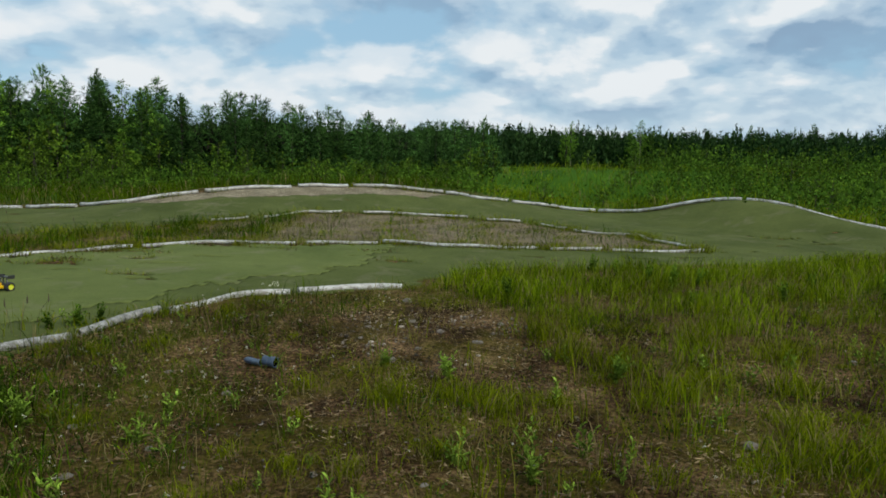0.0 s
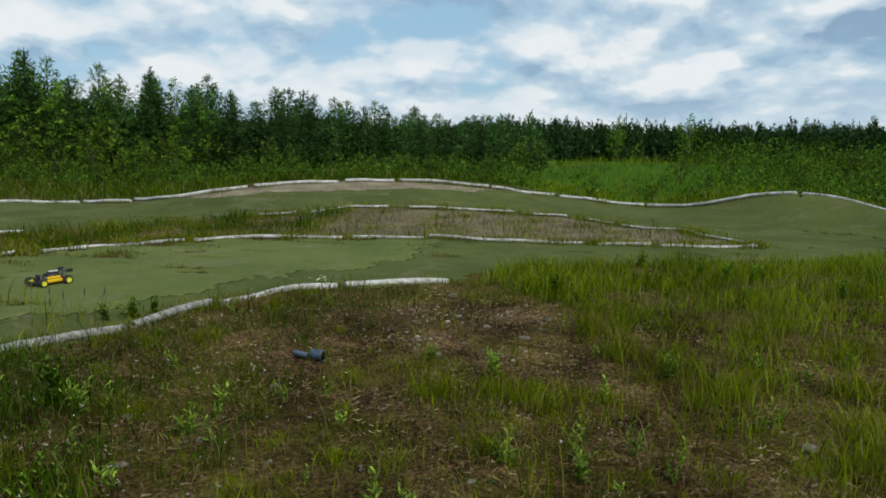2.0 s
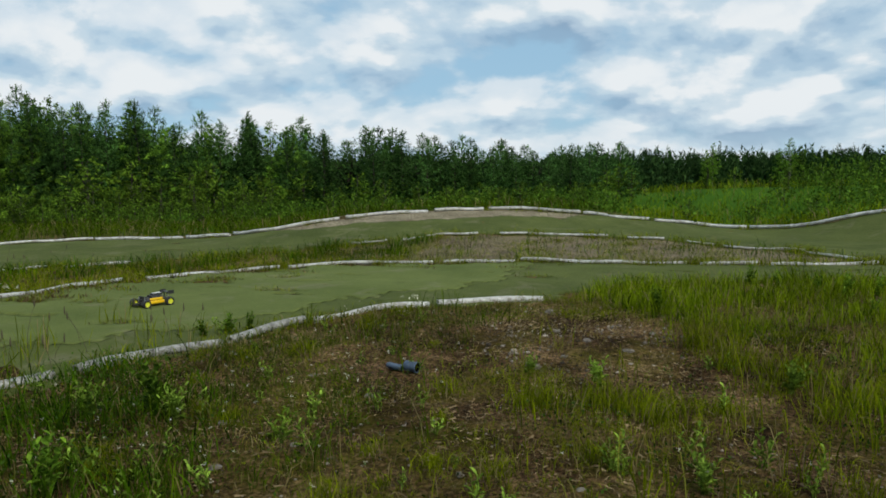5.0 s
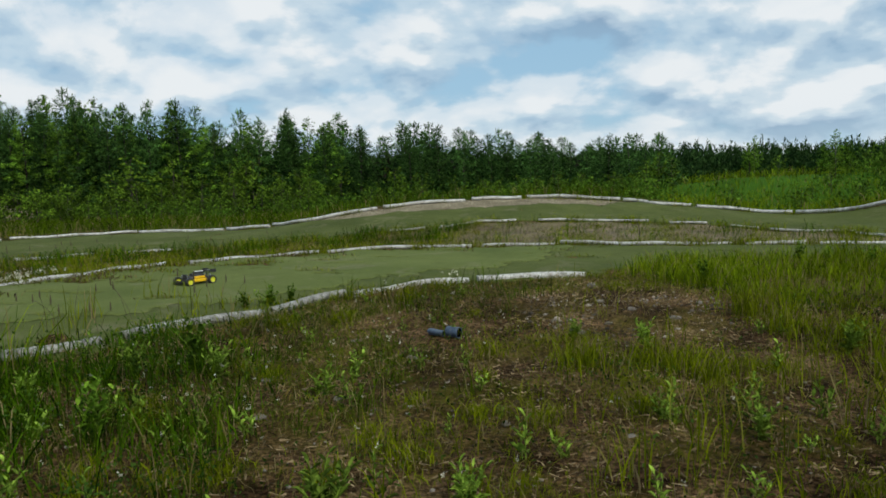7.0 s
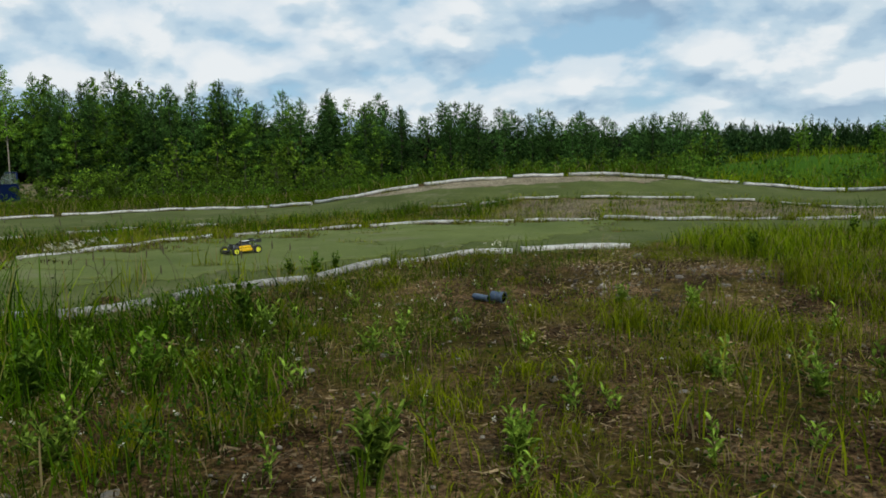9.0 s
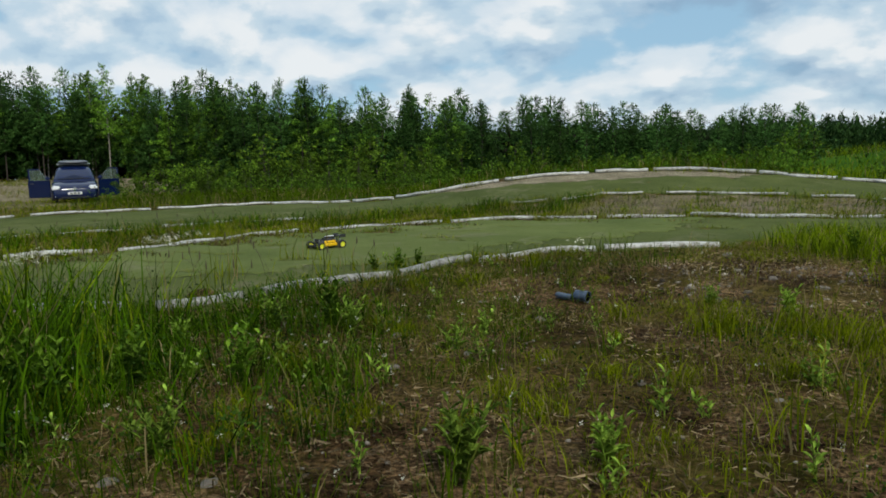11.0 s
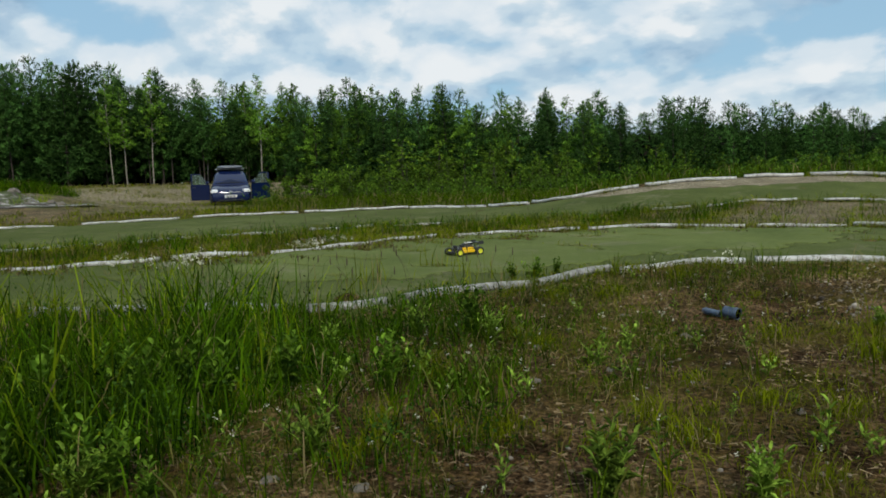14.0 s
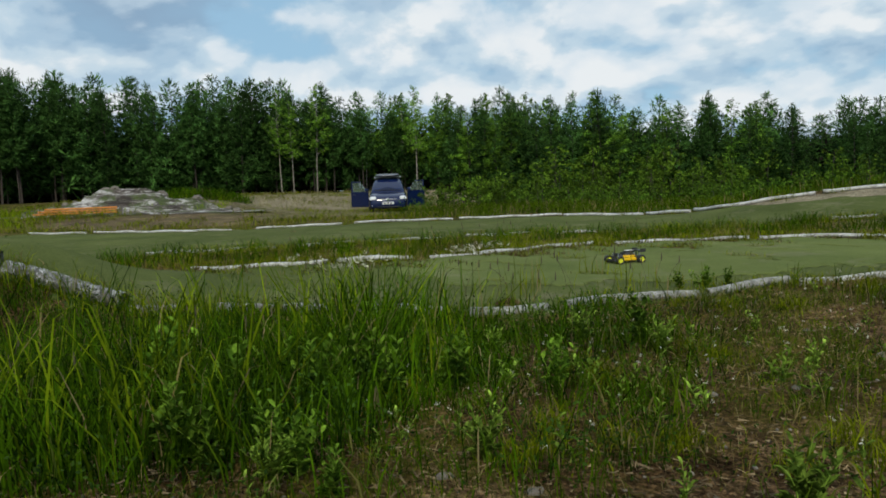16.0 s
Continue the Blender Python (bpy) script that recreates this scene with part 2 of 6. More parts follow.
MAT = {
    "ground": material("soil_and_moss", m_ground),
    "carpet_light": material("faded_green_carpet", m_carpet((0.082, 0.106, 0.031), (0.138, 0.163, 0.052))),
    "carpet_dark": material("worn_green_carpet", m_carpet((0.056, 0.072, 0.021), (0.104, 0.122, 0.038))),
    "pipe": material("dirty_white_plastic", m_pipe),
    "grass": material("grass_blades", m_grass((0.034, 0.054, 0.001), (0.220, 0.265, 0.006), 0.10)),
    "tall": material("tall_grass_blades", m_grass((0.020, 0.048, 0.001), (0.225, 0.310, 0.008), 0.07)),
    "lush": material("lush_grass_blades", m_grass((0.004, 0.014, 0.0005), (0.074, 0.160, 0.003), 0.03)),
    "mid": material("mixed_grass_blades", m_grass((0.007, 0.020, 0.0008), (0.090, 0.148, 0.004), 0.08)),
    "dead": material("dead_weeds", m_grass((0.030, 0.022, 0.010), (0.12, 0.085, 0.040), 0.2)),
    "clover": material("clover_leaves", m_leaf((0.012, 0.036, 0.004), (0.075, 0.150, 0.020))),
    "dryg": material("dry_grass_blades", m_grass((0.085, 0.085, 0.008), (0.20, 0.165, 0.030), 0.3)),
    "weed": material("weed_leaves", m_leaf((0.100, 0.170, 0.018), (0.215, 0.320, 0.044), 0.3, 30.0)),
    "broad_leaf": material("broad_weed_leaves", m_leaf((0.045, 0.098, 0.008), (0.135, 0.230, 0.020), 0.3, 30.0)),
    "sapling": material("sapling_leaves", m_leaf((0.016, 0.048, 0.005), (0.132, 0.220, 0.018))),
    "birch_leaf": material("birch_leaves", m_leaf((0.018, 0.064, 0.006), (0.185, 0.345, 0.033))),
    "scrub_leaf": material("scrub_leaves", m_leaf((0.022, 0.060, 0.006), (0.088, 0.158, 0.015))),
    "needle": material("pine_needles", m_leaf((0.006, 0.022, 0.005), (0.074, 0.165, 0.033), 0.25)),
    "far_leaf": material("far_woods_leaves", m_leaf((0.008, 0.026, 0.008), (0.046, 0.098, 0.024), 0.15)),
    "bark": material("pine_bark", m_plain((0.018, 0.014, 0.010), (0.055, 0.040, 0.029), 12)),
    "birch": material("birch_bark", m_birch),
    # dead branches, with the wood's inner shade put into their colour
    "twig_shade": material("twigs_as_shade", m_leaf((0.006, 0.006, 0.004), (0.030, 0.026, 0.018), 0.0)),
    "old_pipe": material("mottled_old_plastic", m_old_pipe),
    "bend_pipe": material("flaking_old_plastic", m_bend_pipe),
    "stalk": material("brown_stalks", m_plain((0.035, 0.028, 0.014), (0.10, 0.085, 0.04), 9)),
    "petal": material("white_petals", m_leaf((0.55, 0.53, 0.40), (0.80, 0.78, 0.64), 0.2)),
    "straw": material("dead_straw", m_leaf((0.018, 0.012, 0.006), (0.24, 0.178, 0.10), 0.1)),
    "gravel": material("grey_gravel", m_leaf((0.06, 0.048, 0.038), (0.40, 0.35, 0.29), 0.0)),
    "car_paint": material("dark_blue_car_paint", m_gloss((0.004, 0.011, 0.052), 0.08, 0.02)),
    "car_glass": material("dark_car_glass", m_gloss((0.006, 0.011, 0.034), 0.04, 0.03, 0.16)),
    "clear_glass": material("tinted_glass", m_window),
    "lamp_glass": material("headlamp_glass", m_gloss((0.80, 0.82, 0.84), 0.15)),
    "black_plastic": material("black_plastic", m_plain((0.012, 0.012, 0.013), (0.03, 0.03, 0.03), 20, 0.5)),
    "dull_metal": material("dull_grey_metal", m_plain((0.30, 0.31, 0.32), (0.45, 0.46, 0.47), 20, 0.35, 0.1, 0.8)),
    "plate_white": material("white_plate", m_plain((0.70, 0.70, 0.70), (0.78, 0.78, 0.78), 20, 0.4, 0.0)),
    "roof_box": material("grey_roof_box", m_plain((0.07, 0.08, 0.10), (0.11, 0.12, 0.14), 4, 0.3, 0.05)),
    "rubber": material("black_rubber", m_plain((0.014, 0.014, 0.014), (0.03, 0.03, 0.03), 60, 0.8)),
    "yellow_paint": material("yellow_plastic", m_plain((0.72, 0.42, 0.005), (0.82, 0.52, 0.01), 30, 0.35, 0.1)),
    "rim_yellow": material("neon_yellow_plastic", m_plain((0.62, 0.66, 0.02), (0.72, 0.74, 0.04), 30, 0.4, 0.1)),
    "blue_pipe": material("blue_grey_plastic", m_plain((0.024, 0.044, 0.080), (0.075, 0.110, 0.165), 16, 0.5)),
    # flat black that stands for the shade in the broken pipe's bore
    "hollow": material("mouth_shade_black", lambda k: k.finish((0.003, 0.003, 0.003), 1.0, spec=0.0)),
    "heap": material("sandy_rubble", m_heap),
    "orange_wood": material("orange_painted_wood", m_plain((0.48, 0.15, 0.012), (0.74, 0.30, 0.05), 5, 0.6)),
    "pale_grass": material("bleached_grass", m_grass((0.18, 0.175, 0.065), (0.36, 0.34, 0.16), 0.25)),
    "stone": material("pale_stone", m_plain((0.07, 0.060, 0.048), (0.22, 0.19, 0.155), 14)),
}


# ---- mesh helpers ----
def mesh(name, verts, faces, mat=None, smooth=False, attrs=None):
    """A mesh from numpy arrays; faces are rows of three or four corners."""
    me = bpy.data.meshes.new(name)
    verts = np.asarray(verts, np.float32)
    groups = faces if isinstance(faces, list) else [faces]
    groups = [np.asarray(g, np.int32) for g in groups if len(g)]
    me.vertices.add(len(verts))
    me.vertices.foreach_set("co", verts.ravel())
    loops = np.concatenate([g.ravel() for g in groups])
    sizes = np.concatenate([np.full(len(g), g.shape[1], np.int32) for g in groups])
    me.loops.add(len(loops))
    me.loops.foreach_set("vertex_index", loops)
    me.polygons.add(len(sizes))
    me.polygons.foreach_set("loop_start", np.concatenate([[0], np.cumsum(sizes)[:-1]]).astype(np.int32))
    if smooth:
        me.polygons.foreach_set("use_smooth", np.ones(len(sizes), bool))
    for key, values in (attrs or {}).items():
        me.attributes.new(key, "FLOAT", "POINT").data.foreach_set("value", np.asarray(values, np.float32))
    me.update(calc_edges=True)
    if mat:
        me.materials.append(mat)
    return me


def part(name, bm, mat, parent=None, label=""):
    """Links a bmesh as one mesh object, under a thing or a part."""
    me = bpy.data.meshes.new(name)
    bm.to_mesh(me)
    bm.free()
    me.materials.append(mat)
    ob = new(name, me)
    if parent:
        ob.parent = parent
    if label:
        ob["label"] = label
    return ob


# ---- lie of the land ----
def ease(a, b, v):
    u = np.clip((v - a) / (b - a), 0, 1)
    return u * u * (3 - 2 * u)


# cx, cy, turn, half length, half width, height, flat-topped
MOUNDS = [
    (-3.2, 17.8, 23, 4.25, 2.2, 0.62, 4),
    (5.92, 15.78, -53, 1.9, 0.72, 0.56, 2),
    (-7.6, 1.4, 127, 0.85, 0.75, 0.60, 2),
    (9.6, 27.6, 0, 9.4, 2.6, 1.0, 6),
    (-31.0, 10.3, 70, 6.0, 3.0, 0.36, 2),
    (-28.0, 22.3, 40, 4.5, 3.5, -0.24, 4),
    (-33.6, 15.0, 64, 2.0, 1.5, 0.75, 2),
]


def ground_z(x, y):
    x, y = np.asarray(x, float), np.asarray(y, float)
    z = 0.05 + 0.07 * ease(4.2, 6.2, y + 0.45 * np.maximum(-1 - x, 0))
    for cx, cy, turn, along, wide, high, power in MOUNDS:
        c, s = math.cos(radians(turn)), math.sin(radians(turn))
        u, v = ((x - cx) * c + (y - cy) * s) / along, ((y - cy) * c - (x - cx) * s) / wide
        z = z + high * np.exp(-0.5 * (np.abs(u) ** power + v * v))
    return z + 0.8 * ease(35, 45, 0.45 * y - 0.85 * x) * ease(-20, -26, x)


def outline(points, step=0.25):
    """A smooth line through the points, at even steps."""
    p = np.array(points, float)
    q = np.vstack([2 * p[0] - p[1], p, 2 * p[-1] - p[-2]])
    out = []
    for a, b, c, d in zip(q, q[1:], q[2:], q[3:]):
        for u in np.linspace(0, 1, max(2, int(np.linalg.norm(c - b) / step)), endpoint=False):
            out.append(0.5 * (2 * b + (c - a) * u + (2 * a - 5 * b + 4 * c - d) * u * u + (3 * b - a - 3 * c + d) * u**3))
    out.append(p[-1])
    return np.array(out)


def inside(poly, x, y):
    """Which of the points lie in the polygon."""
    poly = np.asarray(poly)
    got = np.zeros(x.shape, bool)
    for (x0, y0), (x1, y1) in zip(poly, np.roll(poly, -1, 0)):
        if y0 != y1:
            got ^= ((y0 > y) != (y1 > y)) & (x < (x1 - x0) * (y - y0) / (y1 - y0) + x0)
    return got


EDGE_NEAR = [(-0.70, 7.40), (-1.20, 7.25), (-1.74, 7.02), (-2.25, 6.72), (-2.44, 6.25), (-2.61, 5.85), (-2.87, 5.37), (-3.03, 4.95), (-3.25, 4.60),
             (-3.45, 4.32), (-3.65, 3.95), (-4.20, 3.45), (-5.16, 2.98), (-5.65, 2.66), (-5.87, 2.28), (-6.12, 1.99), (-6.43, 1.80), (-6.66, 1.63), (-6.97, 1.31), (-7.4, 0.9), (-8.2, 0.2)]
EDGE_INNER = [(3.62, 11.30), (3.40, 11.08), (1.48, 10.95), (0.18, 10.90), (-1.14, 11.10), (-2.2, 10.87), (-3.65, 10.63), (-4.69, 10.07), (-5.25, 9.42),
              (-6.20, 8.43), (-6.62, 7.17), (-6.85, 6.05), (-7.44, 5.34), (-7.84, 4.55), (-8.17, 4.06), (-8.51, 3.52)]
EDGE_ISLAND = [(3.60, 11.75), (3.13, 12.45), (3.01, 13.3), (2.14, 13.7), (1.37, 14.6), (-0.35, 14.85), (-1.96, 14.66), (-3.21, 14.26), (-4.03, 13.4),
               (-4.75, 12.9), (-5.9, 12.1), (-7.13, 11.14), (-7.6, 10.46), (-8.31, 9.8), (-9.6, 7.9), (-10.8, 5.6), (-11.06, 4.84), (-11.42, 4.12)]
EDGE_FAR = [(8.39, 14.3), (7.17, 15.0), (6.66, 15.25), (6.0, 15.8), (5.2, 16.3), (4.6, 16.6), (4.0, 17.0), (3.25, 17.5), (2.05, 17.7), (0.25, 17.25), (-0.29, 17.35),
            (-2.61, 17.4), (-4.31, 16.6), (-6.02, 15.65), (-7.5, 15.2), (-8.7, 15.6), (-10.6, 15.9), (-12.3, 15.6), (-13.72, 13.91), (-15.0, 12.5),
            (-15.8, 10.74), (-16.69, 8.93), (-17.89, 7.72), (-19.62, 6.56), (-21.89, 5.18)]
EDGE_GRASS = [(-0.18, 8.39), (0.51, 8.81), (1.24, 9.08), (2.82, 9.55), (4.43, 9.8), (6.54, 11.2), (8.0, 12.6)]
near_line, inner_line, island_line, far_line = (outline(e) for e in (EDGE_NEAR, EDGE_INNER, EDGE_ISLAND, EDGE_FAR))
TRACK = np.concatenate([near_line[::-1], outline(EDGE_GRASS), far_line, [(-22, 2), (-16, 0.4), (-9.5, -0.6)]])
INFIELD = np.concatenate([inner_line, [(-9.4, 2.6), (-11.0, 3.2)], island_line[::-1]])
CREST_BARE = np.array([(-7.8, 15.2), (-6.3, 14.65), (-4.6, 15.25), (-3.3, 16.0), (-2.2, 16.45), (-0.8, 16.85), (-0.2, 17.4), (-2.6, 17.55), (-4.3, 16.85), (-6.0, 15.85)])
LIGHT_PIECE = np.array([(-1.25, 11.3), (-1.3, 10.0), (-1.5, 8.6), (-1.95, 7.9), (-2.7, 7.2), (-3.5, 5.5), (-5.0, 4.3), (-6.2, 4.7), (-6.9, 5.7), (-7.0, 8.5), (-5.0, 10.3), (-2.5, 11.3)])


def spaced(lo, hi, fine, reach, grow=1.12):
    mid = list(np.arange(lo, hi + fine / 2, fine))
    step, up, down = fine, [], []
    while hi + sum(up) < reach:
        step *= grow
        up.append(step)
    return np.array([lo - v for v in np.cumsum(up)[::-1]] + mid + [hi + v for v in np.cumsum(up)])


def bare_soil(x, y):
    """Bare reddish soil between the heap and the track."""
    return ((x + 25.2) / 5.2) ** 2 + ((y - 9.6) / 3.6) ** 2 < 1 + 0.4 * np.sin(1.3 * x) * np.sin(1.7 * y)


def make_ground():
    xs, ys = spaced(-14, 10, 0.155, 1800), spaced(-3, 20, 0.155, 1800)
    x, y = np.meshgrid(xs, ys)
    z = ground_z(x, y) + 0.012 * (np.sin(x * 3.1 + np.cos(y * 2.3) * 2) * np.sin(y * 2.7)) * (np.hypot(x, y) < 60)
    far = ~inside(TRACK, x, y)
    sand = np.exp(-(((x + 28.5) / 9) ** 2 + ((y - 17.0) / 5.5) ** 2) ** 2) * 0.7
    sand = sand * (0.35 + 0.65 * ease(-0.3, 0.5, np.sin(1.5 * (0.45 * y - 0.85 * x) + 0.5 * np.sin(0.8 * x))))
    bank = 0.45 * y - 0.85 * x + 0.5 * np.sin(0.9 * y)
    sand = np.maximum(sand, 0.95 * ease(36, 38, bank) * ease(47, 45, bank) * ease(12.5, 15, y) * (x < -26))
    sand = np.maximum(sand, 1.0 * (inside(CREST_BARE, x, y)))
    sand = np.maximum(sand, 0.60 * inside(INFIELD, x, y) * ease(-7.0, -2.0, x))
    green = far * ease(15, 22, y) * (1 - sand)
    green = np.where(x < -14, far * 0.22 * (1 - sand), green)
    soil = bare_soil(x, y)
    sand, green = np.where(soil, 0.30, sand), np.where(soil, 0.0, green)
    # where the ground takes the painted shade, growing from the wood's edge inwards
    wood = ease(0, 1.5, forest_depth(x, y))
    nx, ny = len(xs), len(ys)
    i = np.arange(nx * ny).reshape(ny, nx)
    quads = np.stack([i[:-1, :-1], i[:-1, 1:], i[1:, 1:], i[1:, :-1]], -1).reshape(-1, 4)
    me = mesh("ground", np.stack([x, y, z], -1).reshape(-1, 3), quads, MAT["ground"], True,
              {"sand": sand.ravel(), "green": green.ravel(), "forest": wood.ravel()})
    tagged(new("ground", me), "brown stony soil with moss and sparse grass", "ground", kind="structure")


def torn(x, y):
    """Holes and cracks in the carpet, through which soil and grass show."""
    gone = np.zeros(x.shape, bool)
    # the carpet's edge has rotted back from the inner pipe
    for px, py in inner_line[::2]:
        if px < -1.5:
            near = (np.abs(x - px) < 0.5) & (np.abs(y - py) < 0.5)
            gone |= near & (np.hypot(x - px, y - py) < 0.20 + 0.13 * np.sin(px * 5.1 + 1.3) + 0.05 * np.sin(x * 23 + y * 19))
    for cx, cy, a, b in HOLES:
        gone |= ((x - cx) / a) ** 2 + ((y - cy) / b) ** 2 < 1 + 0.5 * np.sin(x * 31 + y * 17) + 0.3 * np.sin(y * 41)
    for (x0, y0), (x1, y1), w in CRACKS:
        u = np.clip(((x - x0) * (x1 - x0) + (y - y0) * (y1 - y0)) / ((x1 - x0) ** 2 + (y1 - y0) ** 2), 0, 1)
        gone |= np.hypot(x - x0 - u * (x1 - x0) + 0.05 * np.sin(u * 19), y - y0 - u * (y1 - y0) + 0.04 * np.sin(u * 13)) < w * (0.6 + 0.5 * np.sin(u * 27))
    return gone


HOLES = [(-3.73, 7.73, 0.30, 0.10), (-4.21, 8.99, 0.20, 0.10), (-0.95, 9.34, 0.22, 0.09), (0.31, 9.2, 0.26, 0.08), (-5.02, 8.34, 0.35, 0.12), (-5.96, 11.6, 0.5, 0.14), (-3.5, 7.45, 0.26, 0.08),
         (5.62, 13.2, 0.3, 0.1), (-5.05, 8.52, 0.3, 0.1), (-5.42, 6.74, 0.28, 0.1), (-4.27, 5.64, 0.2, 0.1), (-6.2, 6.7, 0.3, 0.14), (-4.6, 9.6, 0.3, 0.08), (2.4, 10.2, 0.2, 0.05), (6.2, 12.6, 0.3, 0.06),
         (-3.4, 9.2, 0.2, 0.05), (-6.4, 12.6, 0.4, 0.1), (-8.5, 12.8, 0.5, 0.12), (-4.8, 4.75, 0.16, 0.05), (-5.4, 5.9, 0.22, 0.05)]
HOLES += [(cx + 0.3 * math.sin(9 * cx), cy, 0.10 + 0.10 * (k % 3), 0.04 + 0.02 * (k % 2)) for k, (cx, cy) in enumerate(((-5.9, 7.6), (-6.1, 5.9), (-5.6, 5.2), (-5.0, 7.2), (-4.4, 7.9), (-3.9, 8.6), (-6.3, 5.1), (-7.0, 4.2), (-6.6, 3.7), (-5.2, 9.0), (-4.3, 10.0), (-2.8, 10.3), (-1.9, 9.6), (1.2, 10.1), (3.1, 10.4), (5.0, 12.2), (6.6, 13.4), (-9.0, 11.6), (-11.0, 12.4), (-12.2, 10.1), (-10.4, 9.4)))]
CRACKS = [((5.2, 13.7), (6.1, 12.8), 0.045), ((3.9, 11.15), (5.6, 11.5), 0.04), ((4.4, 10.5), (5.3, 10.2), 0.05), ((-1.6, 8.4), (-2.9, 7.3), 0.03), ((-3.0, 8.3), (-4.0, 7.9), 0.03), ((-6.5, 4.4), (-5.6, 4.0), 0.035)]


def make_carpet(name, keep, lift, mat, label):
    step = 0.06
    xs, ys = np.arange(-23, 9, step), np.arange(-1, 20, step)
    x, y = np.meshgrid(xs, ys)
    cx, cy = x[:-1, :-1] + step / 2, y[:-1, :-1] + step / 2
    wob = 0.06 * np.sin(cx * 7 + cy * 3) + 0.05 * np.sin(cy * 11 - cx * 5) + 0.07 * np.sin(cx * 2.3 + 1.0) + 0.03 * np.sin(cx * 29 + cy * 23)
    cell = keep(cx + wob, cy - wob) & ~torn(cx, cy)
    nx = len(xs)
    i = np.arange(x.size).reshape(x.shape)
    quads = np.stack([i[:-1, :-1], i[:-1, 1:], i[1:, 1:], i[1:, :-1]], -1)[cell]
    wave = 0.010 * np.sin(x * 2.1 + 1.3 * np.sin(y * 1.7)) * np.sin(y * 2.9 + x) + 0.004 * np.sin(x * 9 + y * 7)
    z = ground_z(x, y) + 0.022 + lift + wave
    v = np.stack([x, y, z], -1).reshape(-1, 3)
    edges = np.concatenate([quads[:, [a, b]] for a, b in ((0, 1), (1, 2), (2, 3), (3, 0))])
    key = edges.min(1) * np.int64(x.size) + edges.max(1)
    _, first, count = np.unique(key, return_index=True, return_counts=True)
    rim = edges[first[count == 1]]
    low = v.copy()
    low[:, 2] -= 0.045
    n = len(v)
    skirt = np.stack([rim[:, 1], rim[:, 0], rim[:, 0] + n, rim[:, 1] + n], -1)
    faces = np.concatenate([quads, skirt])
    v = np.concatenate([v, low])
    used, flat = np.unique(faces, return_inverse=True)
    me = mesh(name, v[used], flat.reshape(-1, 4), mat, True)
    tagged(new(name, me), label, "carpet", kind="structure")


def tube(line, r, sides=12, rib=0.0, wall=0.006):
    """A hollow pipe along a line of points: outer skin, rims and the bore."""
    line = np.asarray(line, float)
    t = np.gradient(line, axis=0)
    t /= np.linalg.norm(t, axis=1)[:, None]
    side = np.cross(t, (0, 0, 1.0))
    side /= np.linalg.norm(side, axis=1)[:, None]
    up = np.cross(side, t)
    a = np.linspace(0, 2 * math.pi, sides, endpoint=False)
    ring = np.cos(a)[None, :, None] * side[:, None] + np.sin(a)[None, :, None] * up[:, None]
    rad = r * (1 + rib * np.where(np.arange(len(line)) % 2, 1, -1))
    outer = line[:, None] + ring * rad[:, None, None]
    inner = line[:, None] + ring * (r - wall)
    m, n = len(line), sides
    i = np.arange(m * n).reshape(m, n)
    j = np.roll(i, -1, 1)
    f = [np.stack([i[:-1], j[:-1], j[1:], i[1:]], -1).reshape(-1, 4)]
    o = m * n
    f.append(np.stack([i[:-1], i[1:], j[1:], j[:-1]], -1).reshape(-1, 4) + o)
    f.append(np.stack([i[0], i[0] + o, j[0] + o, j[0]], -1))
    f.append(np.stack([i[-1], j[-1], j[-1] + o, i[-1] + o], -1))
    return np.concatenate([outer.reshape(-1, 3), inner.reshape(-1, 3)]), np.concatenate(f)


def lay_pipes(points, r, lengths, step, group, label, gaps=(), seed=1, rib=0.0, sink=0.15, gap=(0.01, 0.08), mat="pipe"):
    """Pipe lengths end to end along the edge of the track."""
    rng = random.Random(seed)
    path = outline(points, 0.04)
    dist = np.concatenate([[0], np.cumsum(np.linalg.norm(np.diff(path, axis=0), axis=1))])
    at = 0.0
    while at < dist[-1] - 0.3:
        ln = min(rng.uniform(*lengths), dist[-1] - at)
        if not any(a < at + ln / 2 < b for a, b in gaps):
            s = np.arange(at, at + ln, step)
            x, y = np.interp(s, dist, path[:, 0]), np.interp(s, dist, path[:, 1])
            w0, w1 = rng.uniform(0, 6.28), rng.uniform(0.8, 1.8)
            x, y = x + 0.022 * np.sin(w1 * 2.6 * s + w0), y + 0.03 * np.sin(w1 * 2.0 * s + 2 * w0) + rng.uniform(-0.03, 0.03)
            z = ground_z(x, y)
            k = max(1, int(0.4 / step))
            z = np.convolve(np.pad(z, k, mode="edge"), np.ones(2 * k + 1) / (2 * k + 1), "valid")
            z = z + r * (1 - sink) + 0.02 + rng.uniform(-0.012, 0.012) + np.interp(s, [s[0], s[-1]], [rng.uniform(-0.012, 0.02), rng.uniform(-0.012, 0.02)]) + 0.008 * np.sin(w1 * 4 * s)
            v, f = tube(np.stack([x, y, z], -1), r, 12, rib)
            tagged(new("drain_pipe", mesh("drain_pipe", v, f, MAT[mat], True)), label, "pipe", group)
        at += ln + rng.uniform(*gap)


# front edge of the wood, from the meadow round behind the parked car
WOOD_EDGE = [(-0.9, 27.4), (-2.6, 29.5), (-7, 30), (-13, 30), (-18, 30.5), (-22, 29), (-26, 29), (-30, 31), (-36, 31), (-42, 25), (-47, 15), (-49, 5), (-50, -6), (-50, -20)]
WOOD_BACK = [(-62, -20), (-64, 5), (-58, 24), (-48, 42), (-30, 46), (-10, 46), (4, 46)]
WOOD = np.array(WOOD_EDGE + WOOD_BACK, float)


